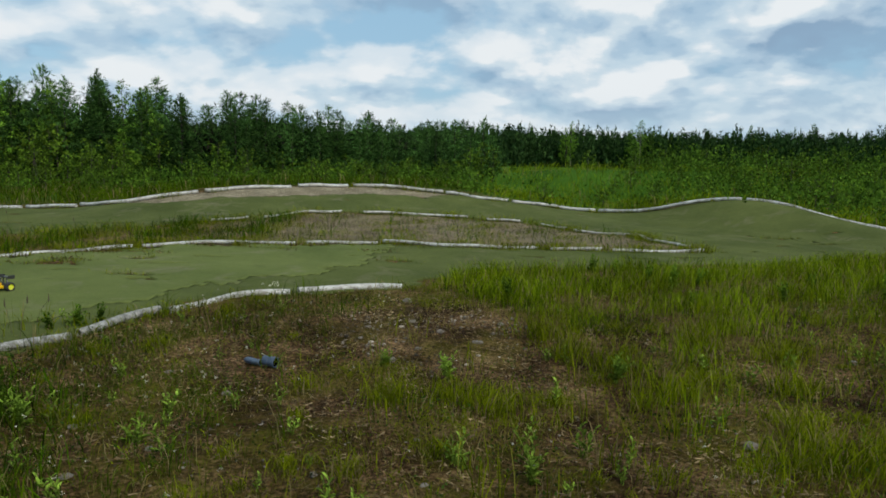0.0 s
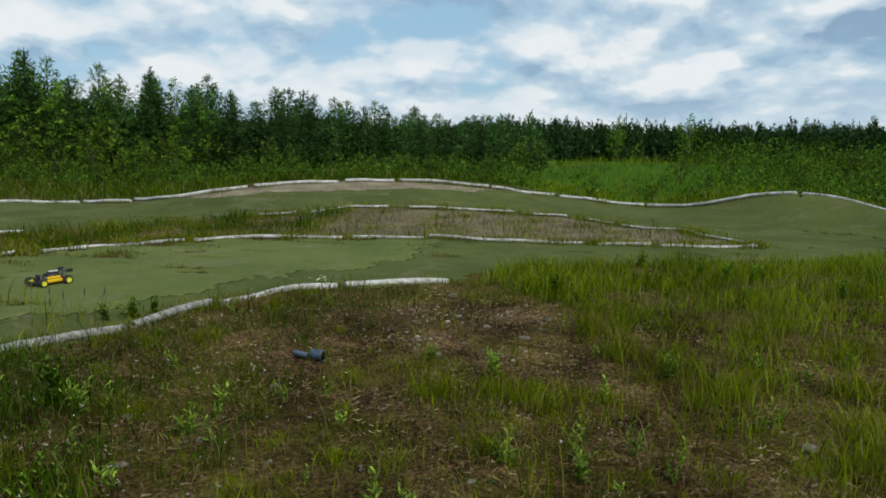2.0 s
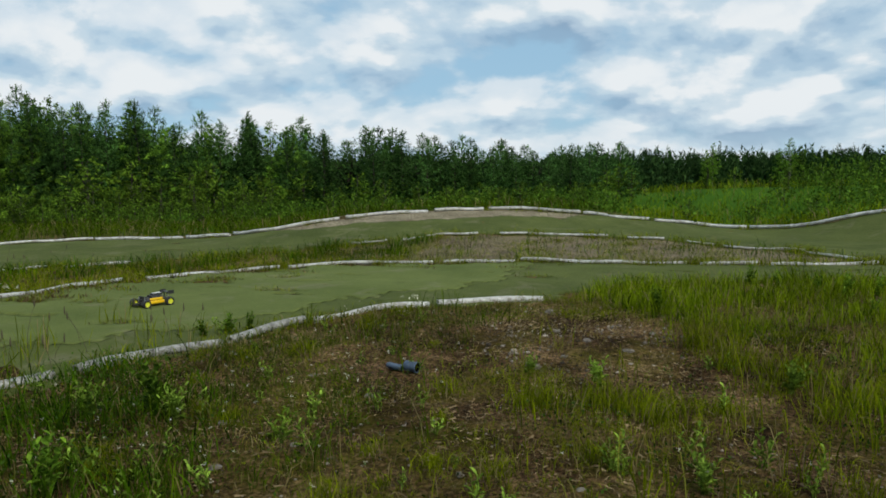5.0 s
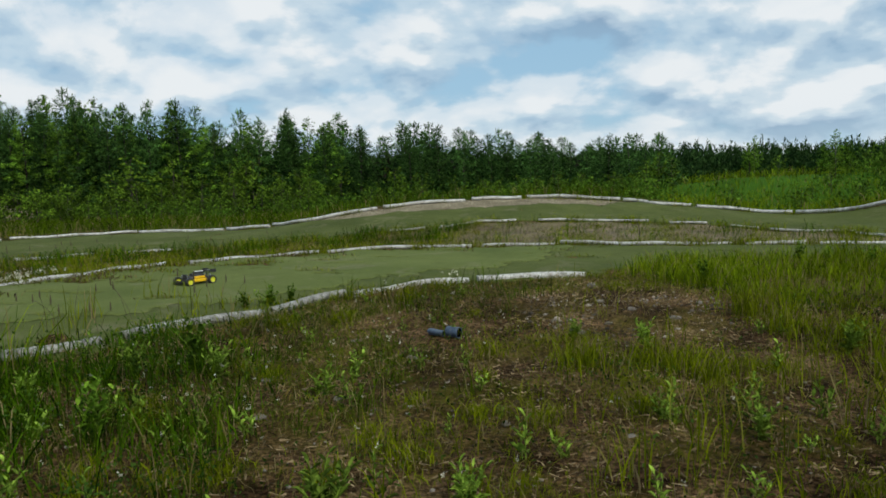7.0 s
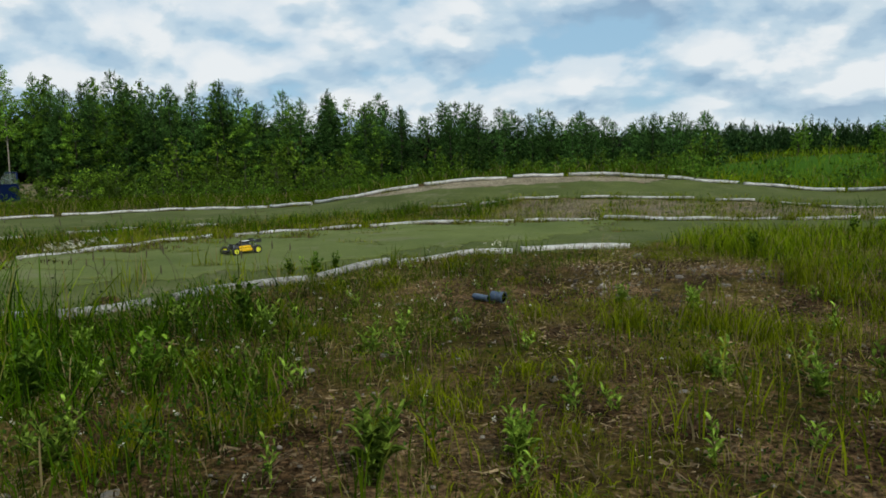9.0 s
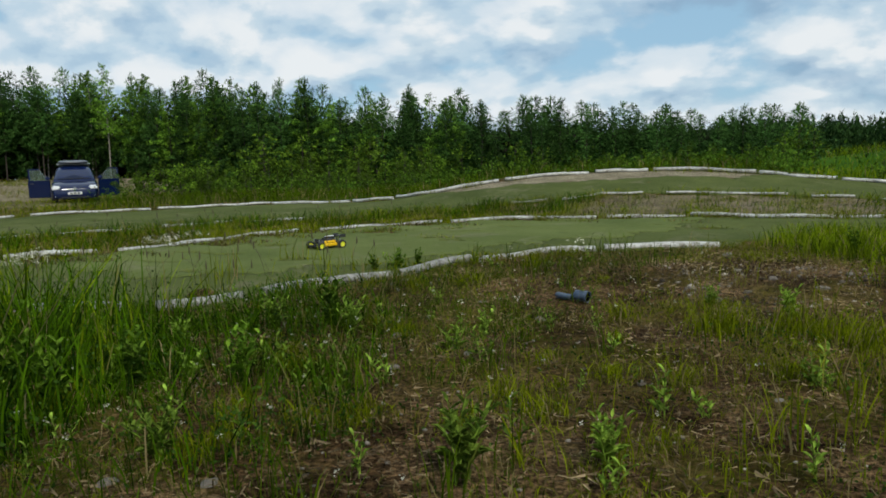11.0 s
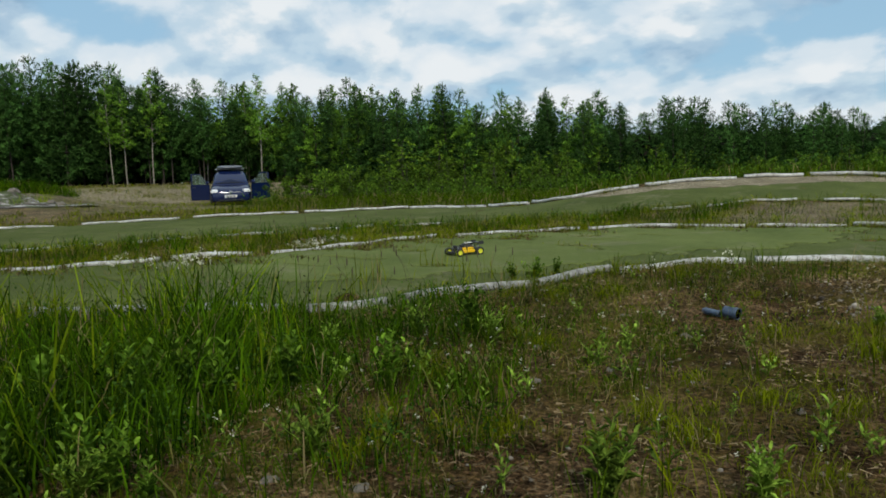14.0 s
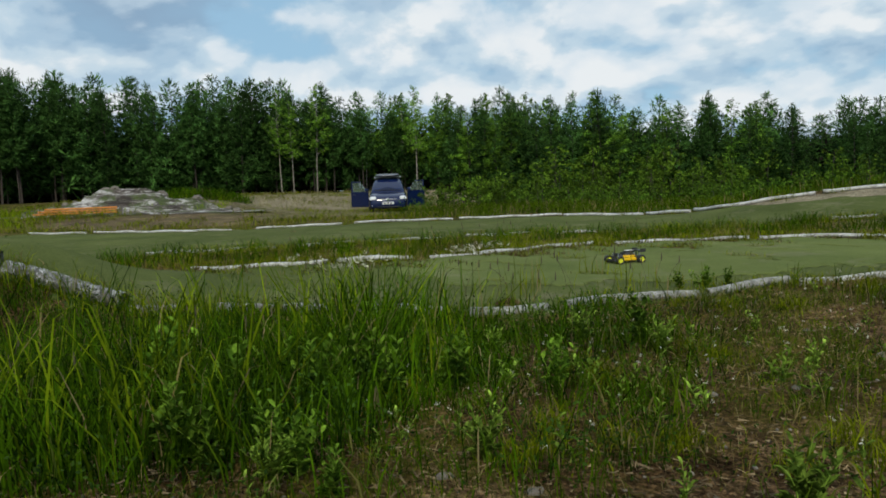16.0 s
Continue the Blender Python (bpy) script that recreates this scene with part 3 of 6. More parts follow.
def forest_depth(x, y):
    """How far a place lies inside the wood; below zero outside it."""
    edge = np.array(WOOD_EDGE, float)
    best = np.full(np.shape(x), 1e9)
    for a, b in zip(edge, edge[1:]):
        d = b - a
        u = np.clip(((x - a[0]) * d[0] + (y - a[1]) * d[1]) / (d @ d), 0, 1)
        best = np.minimum(best, np.hypot(x - a[0] - u * d[0], y - a[1] - u * d[1]))
    return np.where(inside(WOOD, x, y), best, -best)


def leaf_cards(rng, at, size, lean=None, long=1.6):
    """Small folded leaves at the given places: two triangles each, turned at random."""
    n = len(at)
    d = rng.normal(size=(n, 3))
    if lean is not None:
        d = d * 0.55 + lean
    d /= np.linalg.norm(d, axis=1)[:, None]
    e = np.cross(d, rng.normal(size=(n, 3)))
    e /= np.linalg.norm(e, axis=1)[:, None]
    s = (size * rng.uniform(0.6, 1.3, n))[:, None]
    tip, mid = at + d * s * long, at + d * s * long * 0.45
    v = np.stack([at, mid + e * s * 0.42, tip, mid - e * s * 0.42], 1).reshape(-1, 3)
    return v, np.arange(4 * n).reshape(-1, 4)


def limb(points, radii, sides=5):
    """A tapered round limb."""
    p = np.asarray(points, float)
    t = np.gradient(p, axis=0)
    t /= np.linalg.norm(t, axis=1)[:, None] + 1e-9
    side = np.cross(t, (0.31, 0.95, 0.05))
    side /= np.linalg.norm(side, axis=1)[:, None] + 1e-9
    up = np.cross(side, t)
    a = np.linspace(0, 2 * math.pi, sides, endpoint=False)
    v = p[:, None] + (np.cos(a)[None, :, None] * side[:, None] + np.sin(a)[None, :, None] * up[:, None]) * np.asarray(radii)[:, None, None]
    i = np.arange(len(p) * sides).reshape(len(p), sides)
    j = np.roll(i, -1, 1)
    return v.reshape(-1, 3), np.stack([i[:-1], j[:-1], j[1:], i[1:]], -1).reshape(-1, 4)


def joined(pieces):
    vs, fs, o = [], [], 0
    for v, f in pieces:
        vs.append(v)
        fs.append(f + o)
        o += len(v)
    return np.concatenate(vs), np.concatenate(fs)


def sprays(rng, at, face, along, size, long, broad=0.42):
    """Small leaves that look roughly along face and point roughly along their branch."""
    n = len(at)
    w = face + rng.normal(0, 0.42, (n, 3))
    w /= np.linalg.norm(w, axis=1)[:, None]
    d = along + rng.normal(0, 0.55, (n, 3))
    d -= w * (d * w).sum(1)[:, None]
    d /= np.linalg.norm(d, axis=1)[:, None] + 1e-9
    e = np.cross(w, d)
    s = (size * rng.uniform(0.6, 1.3, n))[:, None]
    tip, mid = at + d * s * long, at + d * s * long * 0.45
    v = np.stack([at, mid - e * s * broad, tip, mid + e * s * broad], 1).reshape(-1, 3)
    return v, np.arange(4 * n).reshape(-1, 4)


def tree(name, rng, high, wide, kind, leaves, bark, leaf, leaf_size, label, category="tree"):
    """A tree with tapered trunk and limbs, and a crown of many small leaves or needle sprays gathered in clumps."""
    thing = new(name)
    k = 9
    hs = np.linspace(0, high, k)
    pine = kind in ("pine", "tall")
    sway = np.cumsum(rng.normal(0, (0.004 if pine or kind == "bare" else 0.010) * high, (k, 2)), 0)
    sway -= sway[0]
    spine = np.column_stack([sway, hs])
    r0 = (0.010 * high + 0.012) * (0.62 if kind in ("bare", "tall") else 1)
    boughs = []
    trunk_skin = limb(spine, np.linspace(r0, 0.003, k), 6)
    low = {"pine": 0.05, "birch": 0.08, "bare": 0.34, "sapling": 0.06, "tall": 0.27}[kind]
    whorls, arms = {"pine": (14, 6), "tall": (13, 6), "birch": (84, 1), "bare": (54, 1), "sapling": (22, 1)}[kind]
    clumps = []
    for w in range(whorls):
        for b in range(arms):
            u = min(low + (1 - low) * (w + rng.uniform(0.1, 0.55 if pine else 1.0)) / whorls, 0.985)
            root = np.array([np.interp(u, np.linspace(0, 1, k), spine[:, c]) for c in range(3)])
            top = (1 - u) / (1 - low)
            shape = {"pine": top**0.72 * 0.97 + 0.03, "tall": min(top**0.7, 0.45 + 0.55 * (u - low) / 0.25) + 0.03, "sapling": top**0.7 + 0.15}.get(kind, min(1, 0.5 + (u - low) / 0.3) * top**0.75 + 0.05)
            reach = wide * shape * rng.uniform(0.7, 1.2)
            a = 2 * math.pi * (b + rng.uniform(0, 0.7)) / arms + w * 1.3 if pine else rng.uniform(0, 2 * math.pi)
            rise = 0.15 + 0.55 * u + rng.uniform(-0.1, 0.1) if pine else rng.uniform(0.5, 1.3)
            out = np.array([math.cos(a), math.sin(a), rise])
            bow = np.array([0, 0, (0.30 if pine else -0.15) * reach])
            if b % 2 == 0 and w % 2 == 0 or kind == "bare":
                t = np.array([0.0, 0.5, 1.0])[:, None]
                boughs.append(limb(root + out * reach * t + bow * t**2, np.linspace(0.25 * r0 * (1.2 - u) + 0.004, 0.003, 3), 3))
            for t in ((0.34, 0.66, 1.0) if pine else (0.45, 0.95)):
                c = root + out * reach * t + bow * t * t
                rad = (0.035 * wide + 0.15 * reach * (1.25 - 0.5 * t)) if pine else (0.06 * wide + 0.16 * reach * rng.uniform(0.6, 1.3))
                clumps.append((*c, rad, *out, u, t))
    q = np.array(clumps)
    share = q[:, 3] ** 2 + 0.0004
    count = np.maximum(2, (leaves * share / share.sum()).astype(int))
    i = np.repeat(np.arange(len(q)), count)
    q, n = q[i], len(i)
    ball = rng.normal(size=(n, 3))
    ball /= np.linalg.norm(ball, axis=1)[:, None]
    at = q[:, :3] + ball * (q[:, 3] * rng.uniform(0.35, 1.05, n) ** 0.6)[:, None] * ((1, 1, 0.55) if pine else (1, 1, 0.8))
    face = ball * (0.7, 0.7, 0.7) + (0, 0, 0.55 if pine else 0.35) + q[:, 4:7] * (0.35, 0.35, 0.0)
    along = q[:, 4:7] * (0.8, 0.8, 0.5) + ((0, 0, 0.5) if pine else (0, 0, -0.5))
    fine = leaf_size * (1.1 - 0.35 * q[:, 7])
    sets = [sprays(rng, at, face, along, fine, *((2.9, 0.24) if pine else (1.4, 0.42)))]
    if pine:
        # upright shoots at the tips, and the leader
        tips = np.array([c for c in clumps if c[8] == 1.0 and c[7] > 0.45])
        p = np.repeat(tips[:, :3], 2, 0) + rng.normal(0, 0.04, (2 * len(tips), 3))
        sets.append(leaf_cards(rng, p, np.full(len(p), 0.052), np.tile((0, 0, 3.0), (len(p), 1)), 4.2))
        m = 34
        p = spine[-1] + np.column_stack([rng.normal(0, 0.02, (m, 2)), rng.uniform(-0.10, 0.03, m) * high])
        sets.append(leaf_cards(rng, p, np.full(m, 0.06), np.tile((0, 0, 1.8), (m, 1)), 2.6))
    trunk = new("trunk", mesh("trunk", *trunk_skin, MAT[bark], True))
    bough = tagged(new("bough", mesh("bough", *joined(boughs), MAT[bark], True)), kind="stuff")
    crown = new("crown", mesh("crown", *joined(sets), MAT[leaf]))
    bough.parent = trunk.parent = crown.parent = thing
    return tagged(thing, label, category)


def stand(thing, x, y, scale, turn):
    """A copy of a grown tree, at another place."""
    m = pose(x, y, float(ground_z(x, y)) - 0.03, 0, 0, turn)
    ob = copy_thing(thing, m)
    ob.scale = (scale * 1.0,) * 3
    return ob


def make_wood():
    rng = np.random.default_rng(5)
    pines = [tree("pine_tree", rng, 6.0, 1.35, "pine", 6400, "bark", "needle", 0.088, "young dark green pine in a dense forest edge") for _ in range(5)]
    talls = [tree("pine_tree", rng, 7.0, 1.45, "tall", 6400, "bark", "needle", 0.098, "tall dark pine with a shaded lower trunk") for _ in range(3)]
    birches = [tree("birch_tree", rng, 6.4, 1.25, "birch", 6400, "bark", "birch_leaf", 0.084, "bushy young birch with a light green crown at the forest edge") for _ in range(4)]
    bares = [tree("birch_tree", rng, 8.2, 1.3, "bare", 3000, "birch", "birch_leaf", 0.105, "tall birch with a bare pale trunk and high crown") for _ in range(2)]
    # coarser trees for the rows behind
    back_pines = [tree("pine_tree", rng, 6.0, 1.5, "pine", 2100, "bark", "needle", 0.150, "dark pine deep within the forest") for _ in range(3)]
    back_birches = [tree("birch_tree", rng, 6.4, 1.4, "birch", 1900, "bark", "birch_leaf", 0.145, "leafy birch deep within the forest") for _ in range(2)]
    for i, t in enumerate(pines + talls + birches + bares + back_pines + back_birches):
        t.matrix_basis = pose(-66 - 2.5 * i, 30 - i, 0)
        t["group"] = "forest trees"
    # pines and birches behind one another
    n = 0
    for gx in np.arange(-64, 5, 1.15):
        for gy in np.arange(-20, 47, 1.15):
            x, y = gx + rng.uniform(-0.7, 0.7), gy + rng.uniform(-0.7, 0.7)
            d = float(forest_depth(np.array(x), np.array(y)))
            if not 0.4 < d < 7.0 or (d > 3.0 and rng.uniform() < 0.6) or (y < -3 and d > 2.5):
                continue
            az = math.degrees(math.atan2(-x, y))
            # the wood is low and dark towards the meadow, taller behind the parked car
            high = np.interp(az, [-5, 8, 18, 30, 42, 60, 100], [2.4, 2.8, 3.6, 4.4, 5.25, 6.65, 7.2])
            high *= 1 + 0.02 * min(d, 8)
            leafy_share = np.interp(az, [5, 14, 20, 28, 35, 48, 54, 62], [0.06, 0.08, 0.15, 0.30, 0.52, 0.60, 0.35, 0.05])
            if d > 4:
                leafy_share *= 0.4
            if rng.uniform() < leafy_share:
                kind = birches[rng.integers(4)] if az < 50 or rng.uniform() < 0.4 else bares[rng.integers(2)]
                base = 6.4 if kind in birches else 8.2
            else:
                kind, base = (talls[rng.integers(3)], 7.0) if az > 50 and rng.uniform() < 0.75 else (pines[rng.integers(5)], 6.0)
            if d > 2.3:
                kind, base = (back_birches[rng.integers(2)], 6.4) if base in (6.4, 8.2) else (back_pines[rng.integers(3)], 6.0)
            s = high / base * rng.uniform(0.80, 1.10)
            ob = stand(kind, x, y, 1.0, rng.uniform(0, 360))
            w = s * (1.0 if az > 20 else 1.25)
            w *= rng.uniform(0.85, 1.2)
            ob.scale = (w, w, s)
            n += 1
    # a few taller trees that stand up from the far skyline
    for x, y, s in ((13.8, 108, 0.9), (14.6, 109, 0.82), (23.6, 110, 0.9), (24.6, 109, 0.86), (26.6, 110, 0.88), (29.6, 111, 0.85), (30.6, 110, 0.8), (-2.0, 92, 0.72), (40, 108, 0.8), (47, 104, 0.82), (55, 100, 0.8), (66, 96, 0.82)):
        ob = stand((bares + birches)[rng.integers(6)], x, y, 1.0, rng.uniform(0, 360))
        ob.scale = (s * 1.15, s * 1.15, s)
    # pale trunks in the dark edge behind the car
    for x, y, s in ((-41.3, 24.6, 0.80), (-41.0, 25.3, 0.72), (-40.3, 26.6, 0.84), (-35.2, 30.7, 0.8)):
        stand(bares[rng.integers(2)], x, y, s, rng.uniform(0, 360))
    return n


def make_saplings():
    rng = np.random.default_rng(11)
    kinds = [tree("sapling", rng, 1.6, 0.62, "sapling", 430, "bark", "sapling", 0.085, "bright green leafy sapling in the scrub", "sapling") for _ in range(5)]
    for i, t in enumerate(kinds):
        t.matrix_basis = pose(-66 - 2.5 * i, 44, 0)
        t["group"] = "saplings before the wood"
    spots = []
    for _ in range(2000):
        x, y = rng.uniform(-40, 34), rng.uniform(12, 33)
        d = float(forest_depth(np.array(x), np.array(y)))
        if d > 1.5 or inside(TRACK, np.array([x]), np.array([y]))[0]:
            continue
        near = -d
        if x < 1:
            if not (near < 8.5 and y > 17.5 and x > -23):
                continue
            s = rng.uniform(0.5, 1.2) * (1.45 if near < 3 else 0.8) * float(np.interp(x, [-22, -14, -8, 0], [1.0, 0.9, 0.6, 0.5]))
        elif x > 4.5:
            if not (18.5 < y < 33 and x - 4 < y * 0.75):
                continue
            s = rng.uniform(0.25, 0.70)
        else:
            if not 18.3 < y < 19.2:
                continue
            s = rng.uniform(0.25, 0.5)
        if any(abs(x - a) + abs(y - b) < 0.6 for a, b in spots):
            continue
        spots.append((x, y))
        stand(kinds[rng.integers(5)], x, y, s, rng.uniform(0, 360))
        if len(spots) > 280:
            break


def make_far_woods():
    """The wood on the horizon, too far to count."""
    rng = np.random.default_rng(3)
    at, size, lean = [], [], []
    for _ in range(3300):
        a = rng.uniform(-75, 285) if rng.uniform() < 0.12 else rng.uniform(-42, 18)
        d = rng.uniform(0, 1) ** 1.6 * 60 + np.interp(a, [-75, -40, -10, 5, 14, 60, 110, 180, 285], [95, 100, 115, 90, 52, 66, 68, 70, 95])
        x, y = -math.sin(radians(a)) * d, math.cos(radians(a)) * d
        high = rng.normal(5.6, 0.5) * np.interp(a, [2, 8, 20, 35, 60, 120], [1, 0.62, 0.60, 0.80, 0.95, 1.0]) * (1.2 if rng.uniform() < 0.03 else 1)
        m = 100
        u = rng.uniform(0, 0.94, m) ** 1.1
        w = (1.02 - u) ** 0.9 * 1.25
        t = rng.uniform(0, 2 * math.pi, m)
        at.append(np.column_stack([x + np.cos(t) * w * rng.uniform(0.3, 1, m), y + np.sin(t) * w * rng.uniform(0.3, 1, m), u * high]))
        size.append(0.37 * (1.10 - u * 0.66))
    at, size = np.concatenate(at), np.concatenate(size)
    n = len(at)
    d = rng.normal(size=(n, 3)) * 0.6 + (0, 0, 0.9)
    e = np.cross(d, rng.normal(size=(n, 3)))
    e /= np.linalg.norm(e, axis=1)[:, None]
    s = (size * rng.uniform(0.6, 1.3, n))[:, None]
    v = np.stack([at - e * s * 0.45, at + e * s * 0.45, at + d * s * 1.6], 1).reshape(-1, 3)
    f = np.arange(3 * n).reshape(-1, 3)
    tagged(new("far_woods", mesh("far_woods", v, f, MAT["far_leaf"])), "dark conifer forest along the horizon", "forest", kind="stuff")


def make_forest_shade():
    """Dead branches deep inside the wood, near-black to stand for its shade."""
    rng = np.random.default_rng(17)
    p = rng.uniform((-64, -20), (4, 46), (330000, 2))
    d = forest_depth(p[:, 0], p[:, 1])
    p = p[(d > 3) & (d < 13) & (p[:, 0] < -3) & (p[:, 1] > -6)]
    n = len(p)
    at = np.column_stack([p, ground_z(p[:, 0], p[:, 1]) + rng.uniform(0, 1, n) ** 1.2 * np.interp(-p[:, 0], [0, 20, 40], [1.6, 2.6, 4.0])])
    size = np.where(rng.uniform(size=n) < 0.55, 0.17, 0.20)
    # larger cards at the back close the gaps as a dark backdrop
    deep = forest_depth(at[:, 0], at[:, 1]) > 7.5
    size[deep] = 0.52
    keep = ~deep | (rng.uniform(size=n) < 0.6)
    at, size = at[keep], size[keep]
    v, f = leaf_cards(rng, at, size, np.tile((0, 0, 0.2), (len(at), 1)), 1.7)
    tagged(new("forest_brush", mesh("forest_brush", v, f, MAT["twig_shade"])), "tangle of dead branches coloured near black as the deep shade of the wood", "brush", kind="stuff")


def make_scrub():
    """Low leafy scrub between the track and the wood."""
    rng = np.random.default_rng(19)
    at = []
    for _ in range(1500):
        x, y = rng.uniform(-25, 32), rng.uniform(13, 31)
        d = -float(forest_depth(np.array(x), np.array(y)))
        if inside(TRACK, np.array([x]), np.array([y]))[0] or d < 0 or (x < 0 and d > 9) or (0.3 < x < 5.5 and y > 18.9) or x > y:
            continue
        h = rng.uniform(0.25, 0.8) * (1.2 if x > 5 else 1.0)
        m = rng.integers(34, 80)
        q = rng.normal(0, 1, (m, 3)) * (0.28, 0.28, 0.18) * (0.6 + h) + (x, y, 0)
        q[:, 2] = float(ground_z(x, y)) + rng.uniform(0, 1, m) * h
        at.append(q)
    size = [np.full(len(q), 0.058) for q in at]
    for _ in range(760):
        y = rng.uniform(21, 55)
        x = rng.uniform(2, 1.0 * y)
        if x < 5.2 + (y - 20) * 0.25:
            continue
        h, m = rng.uniform(0.3, 1.2), rng.integers(50, 95)
        q = rng.normal(0, 1, (m, 3)) * (0.42, 0.42, 0.2) * (0.6 + h) + (x, y, 0)
        q[:, 2] = float(ground_z(x, y)) + rng.uniform(0, 1, m) * h
        at.append(q)
        size.append(np.full(m, 0.075))
    edge = outline(WOOD_EDGE, 0.5)
    for _ in range(620):
        c = edge[rng.integers(len(edge) - 30)] + rng.normal(0, 0.9, 2)
        if c[0] < -27 or c[0] > -2:
            continue
        h, m = rng.uniform(0.4, 1.5), rng.integers(40, 76)
        q = rng.normal(0, 1, (m, 3)) * (0.5, 0.5, 0) + (*c, 0)
        q[:, 2] = float(ground_z(*c)) + rng.uniform(0, 1, m) * h
        at.append(q)
        size.append(np.full(m, 0.075))
    at = np.concatenate(at)
    v, f = leaf_cards(rng, at, np.concatenate(size), np.tile((0, 0, 0.5), (len(at), 1)), 1.6)
    tagged(new("scrub", mesh("scrub", v, f, MAT["scrub_leaf"])), "low leafy green scrub before the forest", "scrub", kind="stuff")
make_ground()
make_carpet("track_carpet_light", lambda x, y: inside(TRACK, x, y) & ~inside(INFIELD, x, y) & inside(LIGHT_PIECE, x, y), 0.008, MAT["carpet_light"], "faded grey-green carpet strip laid over a dirt track")
make_carpet("track_carpet_dark", lambda x, y: inside(TRACK, x, y) & ~inside(INFIELD, x, y) & ~inside(LIGHT_PIECE, x, y) & ~inside(CREST_BARE, x, y), 0.0, MAT["carpet_dark"], "worn olive-green carpet over the humps of a dirt track")
WHITE = "dirty white plastic drain pipe edging the track"
lay_pipes(EDGE_NEAR[:6], 0.035, (0.9, 1.6), 0.03, "track edging pipes", WHITE, seed=4, rib=0.035, sink=0.65)
lay_pipes(EDGE_NEAR[5:9], 0.034, (0.5, 1.0), 0.03, "track edging pipes", WHITE, seed=5, rib=0.035, sink=0.75, mat="old_pipe")
lay_pipes(EDGE_NEAR[8:16], 0.042, (0.35, 0.7), 0.03, "track edging pipes", "weathered grey-white drain pipe half sunk in grass", seed=12, rib=0.035, sink=0.6, gap=(0.02, 0.2), mat="old_pipe")
lay_pipes(EDGE_NEAR[15:], 0.070, (0.7, 1.2), 0.05, "track edging pipes", "mottled grey-white pipe on a raised track bend", seed=6, rib=0.06, sink=0.35, gap=(0.0, 0.03), mat="bend_pipe")
lay_pipes(EDGE_INNER, 0.028, (0.8, 3.4), 0.10, "track edging pipes", WHITE, seed=7, sink=0.5, gap=(0.02, 0.2))
for stretch, seed in ((EDGE_ISLAND[:10], 8), (EDGE_ISLAND[12:], 18)):
    lay_pipes(stretch, 0.023, (0.7, 2.4), 0.12, "track edging pipes", "thin grey-white pipe round the weedy island", seed=seed, sink=0.3, gap=(0.02, 0.4))
lay_pipes(EDGE_FAR[:18], 0.038, (1.2, 5.0), 0.12, "track edging pipes", "white pipe along the crest of the far bank", seed=9, sink=0.1)
lay_pipes(EDGE_FAR[17:], 0.030, (1.2, 4.0), 0.12, "track edging pipes", "white pipe lying low in the grass beyond the track", seed=10, sink=0.2, gap=(0.05, 0.5))
make_wood()
make_saplings()
make_far_woods()
make_forest_shade()
make_scrub()


# ---- grass and weeds ----
def blades(rng, x, y, high, wide, bend, lift=0.0):
    """Curved grass blades standing at the given places."""
    n = len(x)
    a = rng.uniform(0, 2 * math.pi, n)
    out = np.stack([np.cos(a), np.sin(a)], -1)
    f = rng.uniform(0, 2 * math.pi, n)
    side = np.stack([np.cos(f), np.sin(f)], -1) * (wide * rng.uniform(0.6, 1.3, n))[:, None]
    lean = (high * bend * rng.uniform(0.2, 1.6, n))[:, None] * out
    foot = np.stack([x, y], -1)
    z = ground_z(x, y) - 0.015 + lift
    v = np.empty((n, 7, 3))
    for k, (u, w) in enumerate(((0.0, 0.8), (0.4, 1.0), (0.75, 0.65))):
        p = foot + lean * u**2
        v[:, 2 * k, :2], v[:, 2 * k + 1, :2] = p - side * w / 2, p + side * w / 2
        v[:, 2 * k, 2] = v[:, 2 * k + 1, 2] = z + high * u
    v[:, 6, :2], v[:, 6, 2] = foot + lean, z + high * np.maximum(0.35, 1 - 0.35 * bend)
    i = np.arange(n)[:, None] * 7
    return v.reshape(-1, 3), [np.concatenate([i + (0, 1, 3, 2), i + (2, 3, 5, 4)]), i + (4, 5, 6)]


def sprigs(rng, x, y, high, wide, bend):
    """Short grass: simpler blades, bent once."""
    n = len(x)
    a, f = rng.uniform(0, 2 * math.pi, n), rng.uniform(0, 2 * math.pi, n)
    lean = (high * bend * rng.uniform(0.2, 1.6, n))[:, None] * np.stack([np.cos(a), np.sin(a)], -1)
    side = np.stack([np.cos(f), np.sin(f)], -1) * (wide * rng.uniform(0.6, 1.3, n))[:, None] / 2
    foot, z = np.stack([x, y], -1), ground_z(x, y) - 0.01
    v = np.empty((n, 4, 3))
    v[:, 0, :2], v[:, 0, 2] = foot, z
    v[:, 1, :2], v[:, 1, 2] = foot + lean * 0.3 + side, z + high * 0.55
    v[:, 2, :2], v[:, 2, 2] = foot + lean, z + high * np.maximum(0.35, 1 - 0.35 * bend)
    v[:, 3, :2], v[:, 3, 2] = foot + lean * 0.3 - side, z + high * 0.55
    return v.reshape(-1, 3), [np.arange(4 * n).reshape(-1, 4), np.zeros((0, 3), int)]


